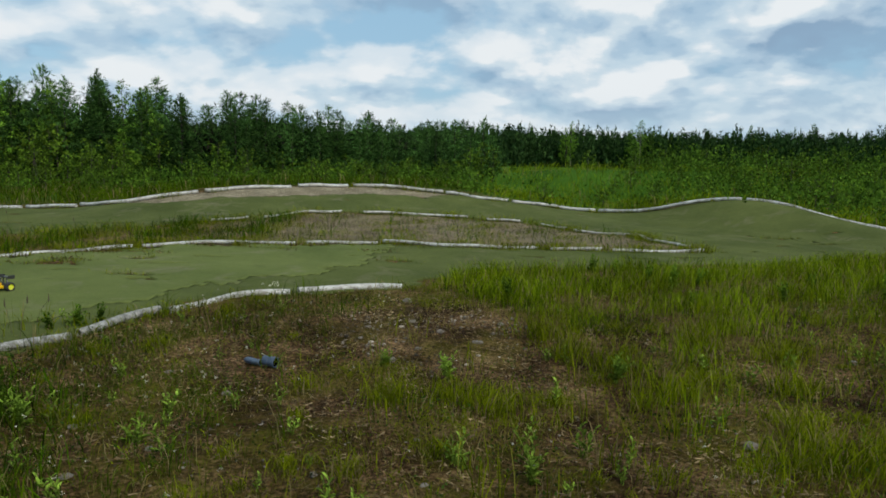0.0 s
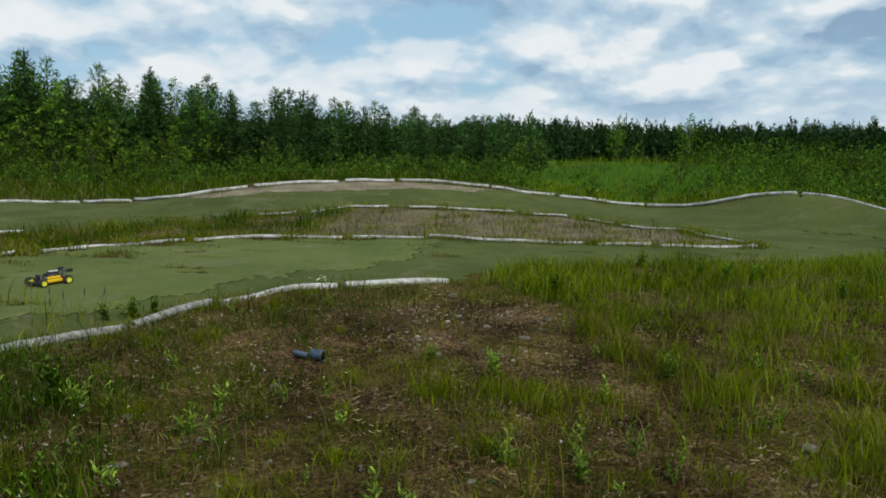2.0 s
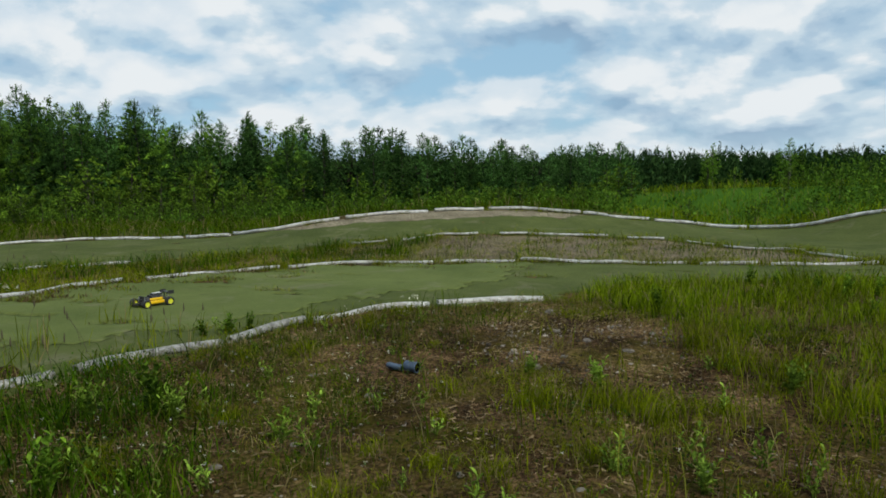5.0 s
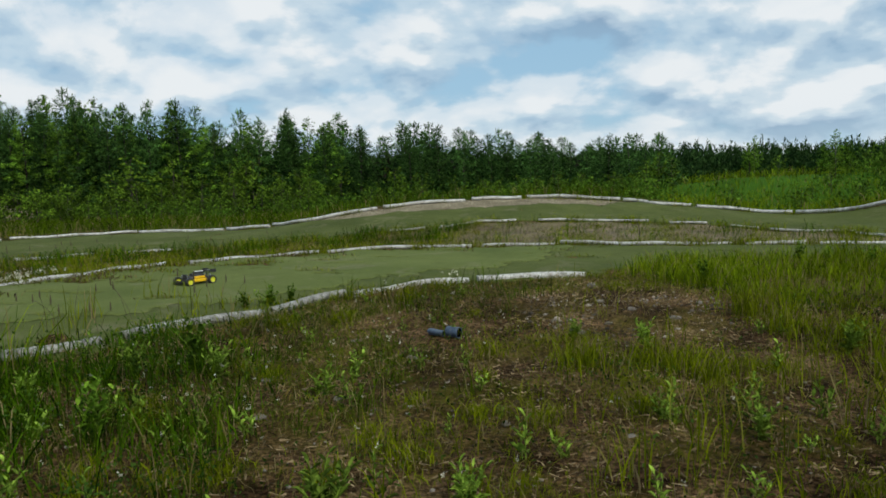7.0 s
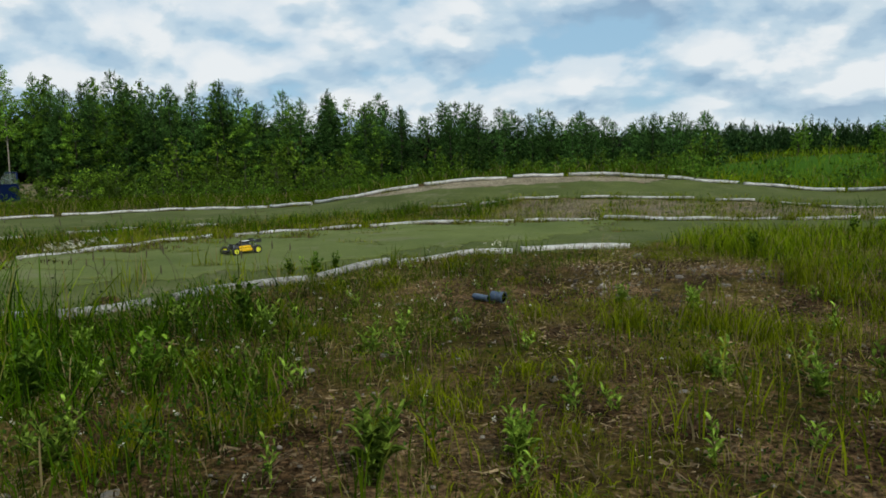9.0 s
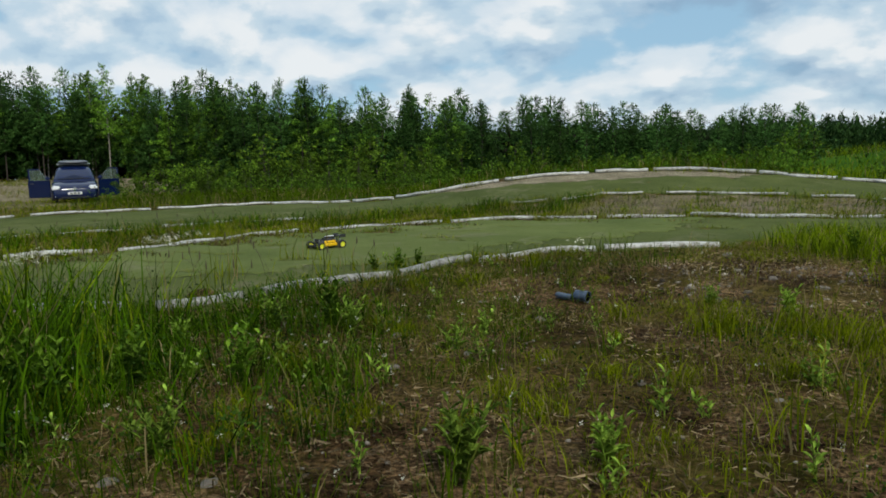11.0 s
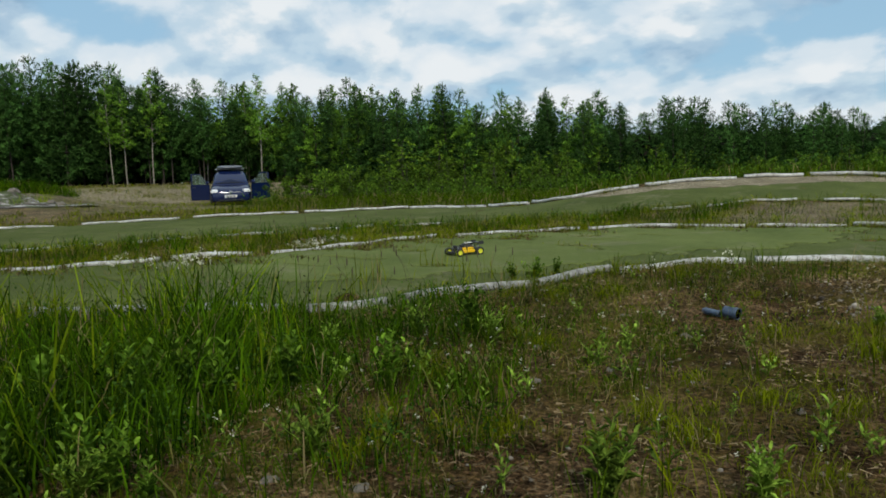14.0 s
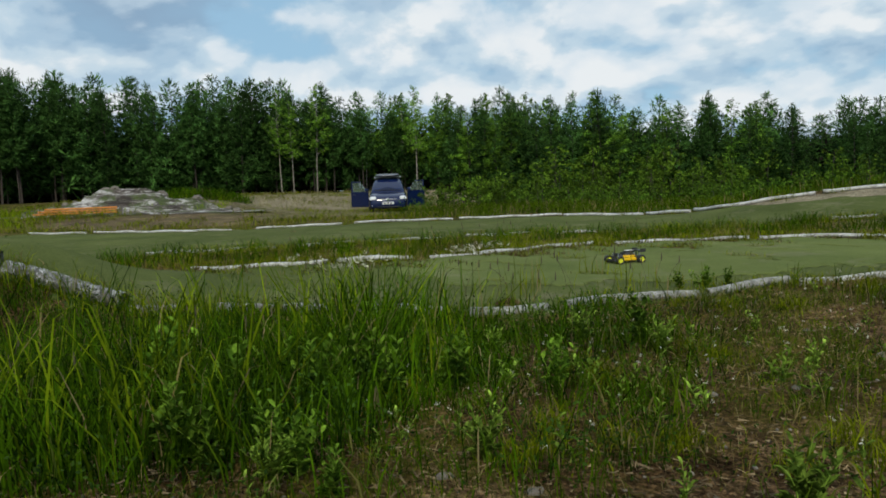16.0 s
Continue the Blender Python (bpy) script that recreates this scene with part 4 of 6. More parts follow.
def scatter(rng, poly, per_m2, clump=0.0, avoid=None, fade=None):
    """Places strewn over a polygon, gathered in tufts where clump is set (their radius)."""
    poly = np.asarray(poly, float)
    lo, hi = poly.min(0), poly.max(0)
    n = int(np.prod(hi - lo) * per_m2)
    if clump:
        m = max(1, n // 14)
        c = rng.uniform(lo, hi, (m, 2))
        p = c[rng.integers(m, size=n)] + rng.normal(0, clump, (n, 2))
    else:
        p = rng.uniform(lo, hi, (n, 2))
    keep = inside(poly, p[:, 0], p[:, 1])
    if avoid is not None:
        keep &= ~avoid(p[:, 0], p[:, 1])
    p = p[keep]
    if fade is not None:
        p = p[rng.uniform(0, 1, len(p)) < fade(p[:, 0], p[:, 1])]
    return p[:, 0], p[:, 1]


def patch(name, rng, sets, mat, label, category="grass"):
    """One body of grass from several strewn sets of (x, y, low, high, width, bend)."""
    vs, quads, tris, o = [], [], [], 0
    for x, y, lo, hi, wide, bend in sets:
        if not len(x):
            continue
        v, (q, t) = (sprigs if hi < 0.2 or wide > 0.0095 else blades)(rng, x, y, rng.uniform(lo, hi, len(x)), wide, bend)
        vs.append(v)
        quads.append(q + o)
        tris.append(t + o)
        o += len(v)
    me = mesh(name, np.concatenate(vs), [np.concatenate(quads), np.concatenate(tris)], MAT[mat])
    return tagged(new(name, me), label, category, kind="stuff")


def wave(x, y, s=1.0, o=0.0):
    """A slow unevenness from 0 to 1."""
    return 0.5 + 0.25 * np.sin(1.7 * s * x + 1.1 * np.sin(1.3 * s * y + o) + o) + 0.25 * np.sin(2.3 * s * y - 1.4 * s * x + 2 * o)


CLEARING = np.array([(-4.9, 0.2), (-1.2, -0.2), (3.0, 1.6), (8.5, 4.5), (9.5, 12.6), (8.0, 12.5), (6.5, 11.1), (4.4, 9.7), (1.2, 9.0), (-0.6, 7.4), (-2.3, 6.6), (-3.0, 4.95), (-3.7, 3.9), (-5.6, 2.7)])
TALL_RIGHT = np.array([(-0.45, 7.35), (0.2, 6.75), (0.75, 5.9), (1.5, 5.45), (2.3, 5.7), (2.8, 5.0), (4.5, 4.3), (9.5, 6.0), (9.5, 12.6), (8.0, 12.5), (6.5, 11.1), (4.4, 9.75), (1.2, 8.95), (-0.1, 8.2)])
TALL_LEFT = np.array([(-3.2, 0.0), (-2.65, 0.75), (-2.35, 1.3), (-2.5, 1.9), (-2.8, 2.5), (-3.2, 3.2), (-3.9, 3.65), (-4.9, 3.1), (-5.6, 2.6), (-6.0, 2.1), (-6.9, 1.5), (-7.2, 0.8), (-6.0, -0.6)])
SKIRT_RIGHT = np.array([(0.3, 7.0), (0.4, 5.6), (0.9, 4.6), (1.2, 3.4), (2.4, 2.6), (6.0, 3.4), (6.0, 5.0), (2.8, 5.4), (1.2, 6.0)])
SKIRT_LEFT = np.array([(-2.9, 0.3), (-1.9, 0.9), (-1.5, 2.0), (-1.8, 3.2), (-2.4, 4.2), (-3.2, 4.4), (-3.9, 3.8), (-3.0, 2.6)])
BARE = np.array([(-1.05, 6.2), (0.15, 6.4), (0.62, 5.9), (0.4, 4.95), (-0.3, 4.6), (-1.0, 5.2)])


def make_grass():
    rng = np.random.default_rng(21)
    in_tall = lambda x, y: inside(TALL_RIGHT, x, y) | inside(TALL_LEFT, x, y)  # noqa: E731
    bare = lambda x, y: inside(BARE, x, y)  # noqa: E731
    # tall green grass on either side of the bare ground
    sets = []
    x, y = scatter(rng, TALL_RIGHT, 1250, 0.08, fade=lambda x, y: np.clip(2.2 * wave(x, y, 2.1) - 0.45, 0.12, 1) * (0.45 + 0.55 * ease(5.2, 7.2, y - 0.2 * x)))
    up = wave(x, y, 1.7, 0.6)
    for a, b, lo, hi in ((0, 0.45, 0.05, 0.18), (0.45, 0.65, 0.08, 0.26), (0.65, 1.1, 0.10, 0.29)):
        k = (up >= a) & (up < b)
        sets.append((x[k], y[k], lo, hi, 0.007, 0.45))
    x, y = scatter(rng, SKIRT_RIGHT, 430, 0.06, fade=lambda x, y: wave(x, y, 2.3, 2.2) ** 2)
    sets.append((x, y, 0.08, 0.24, 0.006, 0.45))
    x, y = scatter(rng, TALL_RIGHT, 420, 0.08, fade=lambda x, y: ease(5.8, 8.0, y - 0.25 * x) * (0.3 + 0.7 * wave(x, y, 2.6)))
    sets.append((x, y, 0.12, 0.27, 0.008, 0.45))
    patch("tall_grass", rng, sets, "tall", "dense tall green grass along the edge of the track")
    sets = []
    x, y = scatter(rng, TALL_LEFT, 1500, 0.10, fade=lambda x, y: 0.35 + 0.65 * wave(x, y, 2.1, 1.0))
    back = x * -0.7 + y * 0.75 > 3.95
    west = np.degrees(np.arctan2(-x - 0.25, y + 0.1)) > 56
    sets.append((x[~back & ~west], y[~back & ~west], 0.14, 0.50, 0.0066, 0.48))
    sets.append((x[~back & west], y[~back & west], 0.12, 0.40, 0.0066, 0.48))
    sets.append((x[back], y[back], 0.04, 0.16, 0.0065, 0.6))
    core = np.array([(-4.3, -0.2), (-3.0, 0.1), (-2.7, 0.9), (-2.8, 1.7), (-3.1, 2.5), (-3.3, 3.1), (-3.9, 3.1), (-4.3, 2.4), (-4.5, 1.7)])
    x, y = scatter(rng, core, 800, 0.10, fade=lambda x, y: 0.25 + 0.75 * wave(x, y, 2.4, 1.5))
    west = np.degrees(np.arctan2(-x - 0.25, y + 0.1)) > 56
    sets.append((x[~west], y[~west], 0.34, 0.72, 0.0072, 0.48))
    sets.append((x[west], y[west], 0.22, 0.46, 0.0072, 0.48))
    x, y = scatter(rng, TALL_LEFT, 900, 0.06)
    sets.append((x, y, 0.05, 0.18, 0.007, 0.6))
    x, y = scatter(rng, SKIRT_LEFT, 620, 0.06, fade=lambda x, y: 0.14 + 0.86 * wave(x, y, 2.2, 0.7) ** 2)
    sets.append((x, y, 0.08, 0.28, 0.0065, 0.5))
    x, y = scatter(rng, np.array([(-3.9, 3.7), (-3.3, 4.2), (-3.0, 3.6), (-2.7, 2.7), (-2.5, 1.8), (-2.9, 1.5), (-3.3, 2.6)]), 1500, 0.09, fade=lambda x, y: np.clip(2.0 * wave(x, y, 2.6, 0.9) - 0.3, 0.15, 1))
    sets.append((x, y, 0.05, 0.22, 0.0065, 0.5))
    patch("tall_grass", rng, sets, "lush", "lush knee-high green grass beside the bare ground")
    x, y = scatter(rng, core, 60, 0.12)
    x2, y2 = scatter(rng, TALL_LEFT, 28, 0.10)
    patch("tall_grass", rng, [(x, y, 0.45, 0.78, 0.0092, 0.6), (x2, y2, 0.25, 0.5, 0.0092, 0.6)], "tall", "long broad light green blades arching over the grass")
    x, y = scatter(rng, np.array([(-3.1, -0.4), (-2.9, 0.6), (-3.5, 1.5), (-4.4, 2.1), (-5.2, 1.5), (-5.2, 0.2), (-4.4, -0.8)]), 42, 0.10)
    patch("tall_grass", rng, [(x, y, 0.45, 0.85, 0.0062, 0.40)], "lush", "dark thigh-high grass going to seed")
    # short tufts over the clearing
    sets = []
    x, y = scatter(rng, CLEARING, 1450, 0.045, avoid=lambda x, y: bare(x, y), fade=lambda x, y: np.clip(2.4 * wave(x, y, 1.9, 2.0) - 0.85, 0.05, 1))
    sets.append((x, y, 0.03, 0.14, 0.0034, 0.6))
    x, y = scatter(rng, CLEARING, 70, 0.05, fade=lambda x, y: 0.2 + 0.8 * wave(x, y, 2.2, 0.5))
    sets.append((x, y, 0.14, 0.30, 0.0055, 0.35))
    x, y = scatter(rng, CLEARING, 800, 0.07, avoid=bare, fade=lambda x, y: np.clip(2.6 * wave(x, y, 2.7, 4.0) - 0.75, 0.06, 1))
    low_x, low_y = x, y
    west = [tuple(v[q[0] + 0.35 * np.sin(q[1] * 3) < -1.0] if k < 2 else v for k, v in enumerate(q)) for q in sets]
    east = [tuple(v[q[0] + 0.35 * np.sin(q[1] * 3) >= -1.0] if k < 2 else v for k, v in enumerate(q)) for q in sets]
    patch("sparse_grass", rng, east, "grass", "sparse short grass tufts on brown soil")
    x, y = scatter(rng, np.array([(-3.0, 1.6), (-2.0, 1.3), (-1.4, 2.2), (-1.3, 3.6), (-1.6, 4.9), (-2.3, 5.6), (-2.9, 4.7), (-3.3, 3.9), (-2.9, 2.8)]), 1000, 0.07, fade=lambda x, y: np.clip(2.4 * wave(x, y, 2.9, 1.0) - 0.6, 0.08, 1))
    patch("moss_grass", rng, [(low_x, low_y, 0.015, 0.075, 0.0052, 0.8)], "grass", "fine low yellow-green grass in mossy patches")
    patch("moss_grass", rng, [(x, y, 0.03, 0.12, 0.0052, 0.7)], "mid", "fine low green grass beside the tall grass")
    patch("sparse_grass", rng, west, "mid", "dark green short grass and weeds on brown soil")
    sets = []
    x, y = scatter(rng, CLEARING, 640, 0.09, fade=lambda x, y: np.clip(1.6 * wave(x, y, 1.9, 3.0) - 0.3, 0.1, 1))
    sets.append((x, y, 0.03, 0.13, 0.004, 0.9))
    patch("dry_grass", rng, sets, "dryg", "yellowed dry grass and moss between the tufts")
    # single thick tufts
    places = [(-0.44, 4.02), (0.0, 4.06), (1.75, 3.28), (2.31, 5.08), (1.95, 3.23), (0.2, 3.88), (1.83, 5.42), (1.06, 4.81), (1.3, 4.24), (0.78, 5.07), (0.62, 5.53), (2.11, 4.43), (1.85, 3.6), (2.2, 3.4)]
    for _ in range(90):
        p = rng.uniform((-3.2, 1.4), (3.6, 6.6))
        if inside(CLEARING, p[:1], p[1:])[0] and not bare(p[:1], p[1:])[0]:
            places.append(tuple(p))
    sets = []
    for k, (cx, cy) in enumerate(places):
        size = 1.0 if k < 14 else rng.uniform(0.3, 0.75)
        p = np.array([cx, cy]) + rng.normal(0, 0.085 * size, (int(230 * size), 2))
        sets.append((p[:, 0], p[:, 1], 0.08 * size, 0.26 * size, 0.0048, 0.5))
    patch("grass_tufts", rng, sets, "grass", "thick fresh green grass tufts on brown soil")
    # the weedy island inside the track
    sets = []
    isl = lambda x, y: np.where(x < -3.2, 0.10 + 0.9 * np.clip(2.6 * wave(x, y, 2.1) - 0.8, 0, 1), 0.05 + 0.5 * np.clip(2 * wave(x, y, 2.6, 1.0) - 0.9, 0, 1))  # noqa: E731
    x, y = scatter(rng, INFIELD, 1150, 0.11, fade=isl)
    sets.append((x, y, 0.04, 0.17, 0.0075, 0.75))
    x, y = scatter(rng, INFIELD, 420, 0.09, fade=lambda x, y: np.where(x < -3.2, 1, 0.12) * np.clip(3 * wave(x, y, 3.1, 2.0) - 1.35, 0, 1))
    patch("island_grass", rng, [(x, y, 0.12, 0.32, 0.0080, 0.5)], "lush", "dark green tufts on the island within the track")
    patch("island_grass", rng, sets, "grass", "rough grass growing on the island within the track")
    x, y = scatter(rng, INFIELD, 260, 0.12, fade=lambda x, y: wave(x, y, 2.0, 5.0) * np.where(x > -3, 0.75, 1))
    east = x > -3
    patch("dry_grass", rng, [(x[~east], y[~east], 0.04, 0.18, 0.0095, 0.8), (x[east], y[east], 0.02, 0.09, 0.009, 0.9)], "dryg", "yellow dry weeds on the island within the track")
    # tufts that creep over pipes and through the carpet
    sets = []
    for line, n, hi in ((near_line, 1500, 0.16), (inner_line, 5200, 0.20), (island_line, 4600, 0.22), (far_line, 3200, 0.22)):
        c = line[rng.integers(len(line), size=n // 55)] + rng.normal(0, 0.05, (n // 55, 2))
        p = c[rng.integers(len(c), size=n)] + rng.normal(0, 0.12, (n, 2))
        sets.append((p[:, 0], p[:, 1], 0.04, hi, 0.008, 0.6))
    bend = outline(EDGE_NEAR[13:])
    p = bend[rng.integers(len(bend), size=900)] + rng.normal(0, 0.10, (900, 2)) + (0.10, -0.08)
    sets.append((p[:, 0], p[:, 1], 0.08, 0.34, 0.007, 0.5))
    holes = [(-3.73, 7.73), (-4.21, 8.99), (-0.95, 9.34), (0.31, 9.2), (-5.02, 8.34), (-5.96, 11.6), (-3.14, 10.36), (-3.16, 5.45), (5.62, 13.2),
             (-7.0, 6.6), (-6.8, 6.2), (-6.6, 4.5), (-7.2, 5.0), (-7.5, 4.3), (-6.3, 4.2), (-6.9, 4.0), (-7.0, 3.4), (-6.2, 3.4), (-5.6, 3.5), (-7.6, 3.6), (-5.05, 8.52), (-5.42, 6.74), (-4.27, 5.64), (-6.3, 6.66), (-3.38, 5.49), (-4.6, 9.6), (-5.6, 7.4)]
    for cx, cy in holes:
        p = np.array([cx, cy]) + rng.normal(0, 1, (46, 2)) * (0.20, 0.10)
        sets.append((p[:, 0], p[:, 1], 0.03, 0.15, 0.008, 0.8))
    p = np.array([(-3.55, 5.0), (-4.2, 4.6), (-4.3, 5.6), (-4.0, 4.2), (-3.3, 5.2)])[rng.integers(5, size=120)] + rng.normal(0, 0.12, (120, 2))
    sets.append((p[:, 0], p[:, 1], 0.12, 0.34, 0.007, 0.3))
    # low weeds on the dirt that has drifted over the carpet beside the inner pipe
    line = inner_line[inner_line[:, 0] < -0.5]
    c = line[rng.integers(len(line), size=70)]
    c = c + ((-0.6, 0.3) - c) / np.linalg.norm((-0.6, 0.3) - c, axis=1)[:, None] * (rng.uniform(0, 1, 70) ** 2 * 1.0 + 0.08)[:, None]
    p = c[rng.integers(70, size=3000)] + rng.normal(0, 1, (3000, 2)) * (0.13, 0.07)
    dry = rng.uniform(size=3000) < 0.55
    patch("dry_grass", rng, [(p[dry, 0], p[dry, 1], 0.05, 0.13, 0.012, 0.8)], "dead", "brown dead weeds lying on the carpet")
    sets.append((p[~dry, 0], p[~dry, 1], 0.06, 0.15, 0.008, 0.7))
    patch("edge_grass", rng, sets, "grass", "grass tufts creeping over the track's edges")
    # rough growth behind the track, up to the wood
    back = np.array([(9.5, 13), (30, 19), (34, 34), (4, 60), (1, 26), (-6, 29.5), (-25, 28), (-22.5, 21), (-18.5, 15), (-16.5, 12.5), (-14, 14.3), (-12.6, 15.9), (-8.8, 16), (-7.5, 15.5), (-4.3, 16.9), (-2.6, 17.7), (2, 18), (4, 17.3), (6, 16)])
    sets = []
    x, y = scatter(rng, back, 85, 0.22, fade=lambda x, y: np.interp(y, [12, 24, 40], [1, 0.6, 0.2]))
    sets.append((x, y, 0.12, 0.45, 0.020, 0.5))
    x, y = scatter(rng, back, 12, 0.12, fade=lambda x, y: np.interp(y, [12, 24, 40], [1, 0.5, 0.1]))
    sets.append((x, y, 0.4, 0.8, 0.014, 0.35))
    sets[1] = (*sets[1][:2], 0.25, 0.5, 0.014, 0.35)
    open_field = [tuple(v[q[0] > 0.3] if k < 2 else v for k, v in enumerate(q)) for q in sets]
    before_wood = [tuple(v[q[0] <= 0.3] if k < 2 else v for k, v in enumerate(q)) for q in sets]
    patch("meadow_growth", rng, before_wood, "mid", "rough green meadow growth between track and forest", "meadow")
    patch("meadow_growth", rng, open_field, "tall", "fresh green meadow beyond the humps of the track", "meadow")
    heap = np.array([(-23, 6), (-28, 4.2), (-36, 6), (-38, 14), (-33, 17), (-29, 14.5), (-27, 11)])
    x, y = scatter(rng, heap, 60, 0.25, avoid=bare_soil, fade=lambda x, y: wave(x, y, 0.9, 2.0))
    patch("rough_grass", rng, [(x, y, 0.15, 0.6, 0.02, 0.5)], "tall", "green weeds round the sand heap")
    bank = np.array([(-30, 25), (-34, 21), (-35, 15), (-36, 11), (-44, 10), (-44, 22), (-37, 30), (-31, 29.5)])
    x, y = scatter(rng, bank, 30, 0.25, fade=lambda x, y: 0.3 + 0.7 * wave(x, y, 0.8, 1.0))
    patch("dry_grass", rng, [(x, y, 0.08, 0.30, 0.022, 0.5)], "pale_grass", "bleached dry grass on the bank before the forest")
    p = np.array([-27.9, 8.3]) + rng.normal(0, 1, (420, 2)) * (0.35, 1.0)
    patch("rough_grass", rng, [(p[:, 0], p[:, 1], 0.2, 0.55, 0.018, 0.4)], "grass", "grass tufts before the stack of planks")
    mound = np.array([(-31.6, 13.0), (-33.2, 11.0), (-36.5, 11.5), (-37.0, 15.5), (-34.5, 18.3), (-31.8, 17.4)])
    x, y = scatter(rng, mound, 150, 0.25)
    patch("tall_grass", rng, [(x, y, 0.3, 0.75, 0.022, 0.5)], "lush", "green overgrown mound behind the sand heap")
    side = np.array([(-14, 14.6), (-20, 6.8), (-24, 4.6), (-38, 4), (-46, 14), (-42, 24), (-34, 29), (-25, 28), (-27, 22), (-22, 19), (-17, 16)])
    road = lambda x, y: np.exp(-(((x + 28.5) / 9) ** 2 + ((y - 17.0) / 5.5) ** 2) ** 2) > 0.25  # noqa: E731
    road = lambda x, y, way=road: way(x, y) | (bare_soil(x, y) & (np.sin(2.1 * x + 3.0 * y) < 0.6))  # noqa: E731
    x, y = scatter(rng, side, 85, 0.25, avoid=road, fade=lambda x, y: np.clip(2.4 * wave(x, y, 1.1, 1.0) - 0.6, 0.12, 1))
    patch("rough_grass", rng, [(x, y, 0.06, 0.30, 0.022, 0.6)], "grass", "rough grass beside the dirt parking place")
    x, y = scatter(rng, np.array([(-21, 12.5), (-26, 13), (-33, 17.5), (-36, 22), (-31, 27), (-25, 22.5), (-22, 18)]), 20, 0.35, fade=lambda x, y: np.clip(2 * wave(x, y, 0.9, 3.0) - 0.5, 0, 1))
    patch("rough_grass", rng, [(x, y, 0.06, 0.32, 0.020, 0.6)], "grass", "weeds growing in the dirt parking place")
    x, y = scatter(rng, side, 22, 0.3, avoid=road)
    patch("dry_grass", rng, [(x, y, 0.05, 0.22, 0.022, 0.7)], "dryg", "yellowish dry grass beside the dirt parking place")


def leaf_plant(rng, stems, high, leaf, broad, mat):
    """A weed with a few stems and lance-shaped, folded leaves."""
    wood, v, f, o = [], [], [], 0
    for _ in range(stems):
        a, lean = rng.uniform(0, 6.283), rng.uniform(0.1, 0.6)
        h = high * rng.uniform(0.6, 1.05)
        pts = np.array([(math.cos(a) * lean * h * u * u, math.sin(a) * lean * h * u * u, h * u) for u in np.linspace(0, 1, 5)])
        pts[:, :2] += rng.normal(0, 0.012, 2)
        wood.append(limb(pts, np.linspace(0.0035, 0.0012, 5), 4))
        n = int(h / 0.019)
        for k in range(n):
            u = 0.12 + 0.88 * (k + 0.5) / n
            root = np.array([np.interp(u, np.linspace(0, 1, 5), pts[:, c]) for c in range(3)])
            b = k * 2.4 + rng.uniform(-0.4, 0.4)
            ln = leaf * rng.uniform(0.7, 1.2) * (1.1 - 0.55 * u)
            d = np.array([math.cos(b), math.sin(b), rng.uniform(0.15, 0.8) + 0.6 * u])
            d /= np.linalg.norm(d)
            e = np.cross(d, (0, 0, 1))
            e /= np.linalg.norm(e)
            up = np.cross(e, d) * ln * 0.10
            w = ln * broad
            tip = root + d * ln - np.array([0, 0, ln * 0.12])
            m1, m2 = root + d * ln * 0.35, root + d * ln * 0.7
            v += [root, m1 + e * w + up, m2 + e * w * 0.75 + up, tip, m2 - e * w * 0.75 + up, m1 - e * w + up, m1 - up * 0.3, m2 - up * 0.3]
            f += [(o, o + 1, o + 6, o + 6), (o + 1, o + 2, o + 7, o + 6), (o + 2, o + 3, o + 7, o + 7), (o + 7, o + 3, o + 4, o + 4), (o + 6, o + 7, o + 4, o + 5), (o, o + 6, o + 5, o + 5)]
            o += 8
    tri = [q[:3] for q in f if q[3] == q[2]]
    quad = [q for q in f if q[3] != q[2]]
    stem = [mesh("stem", *w, MAT["weed"], True) for w in wood]
    leaves = mesh("leaves", np.array(v), [np.array(quad), np.array(tri)], MAT[mat])
    return stem, leaves


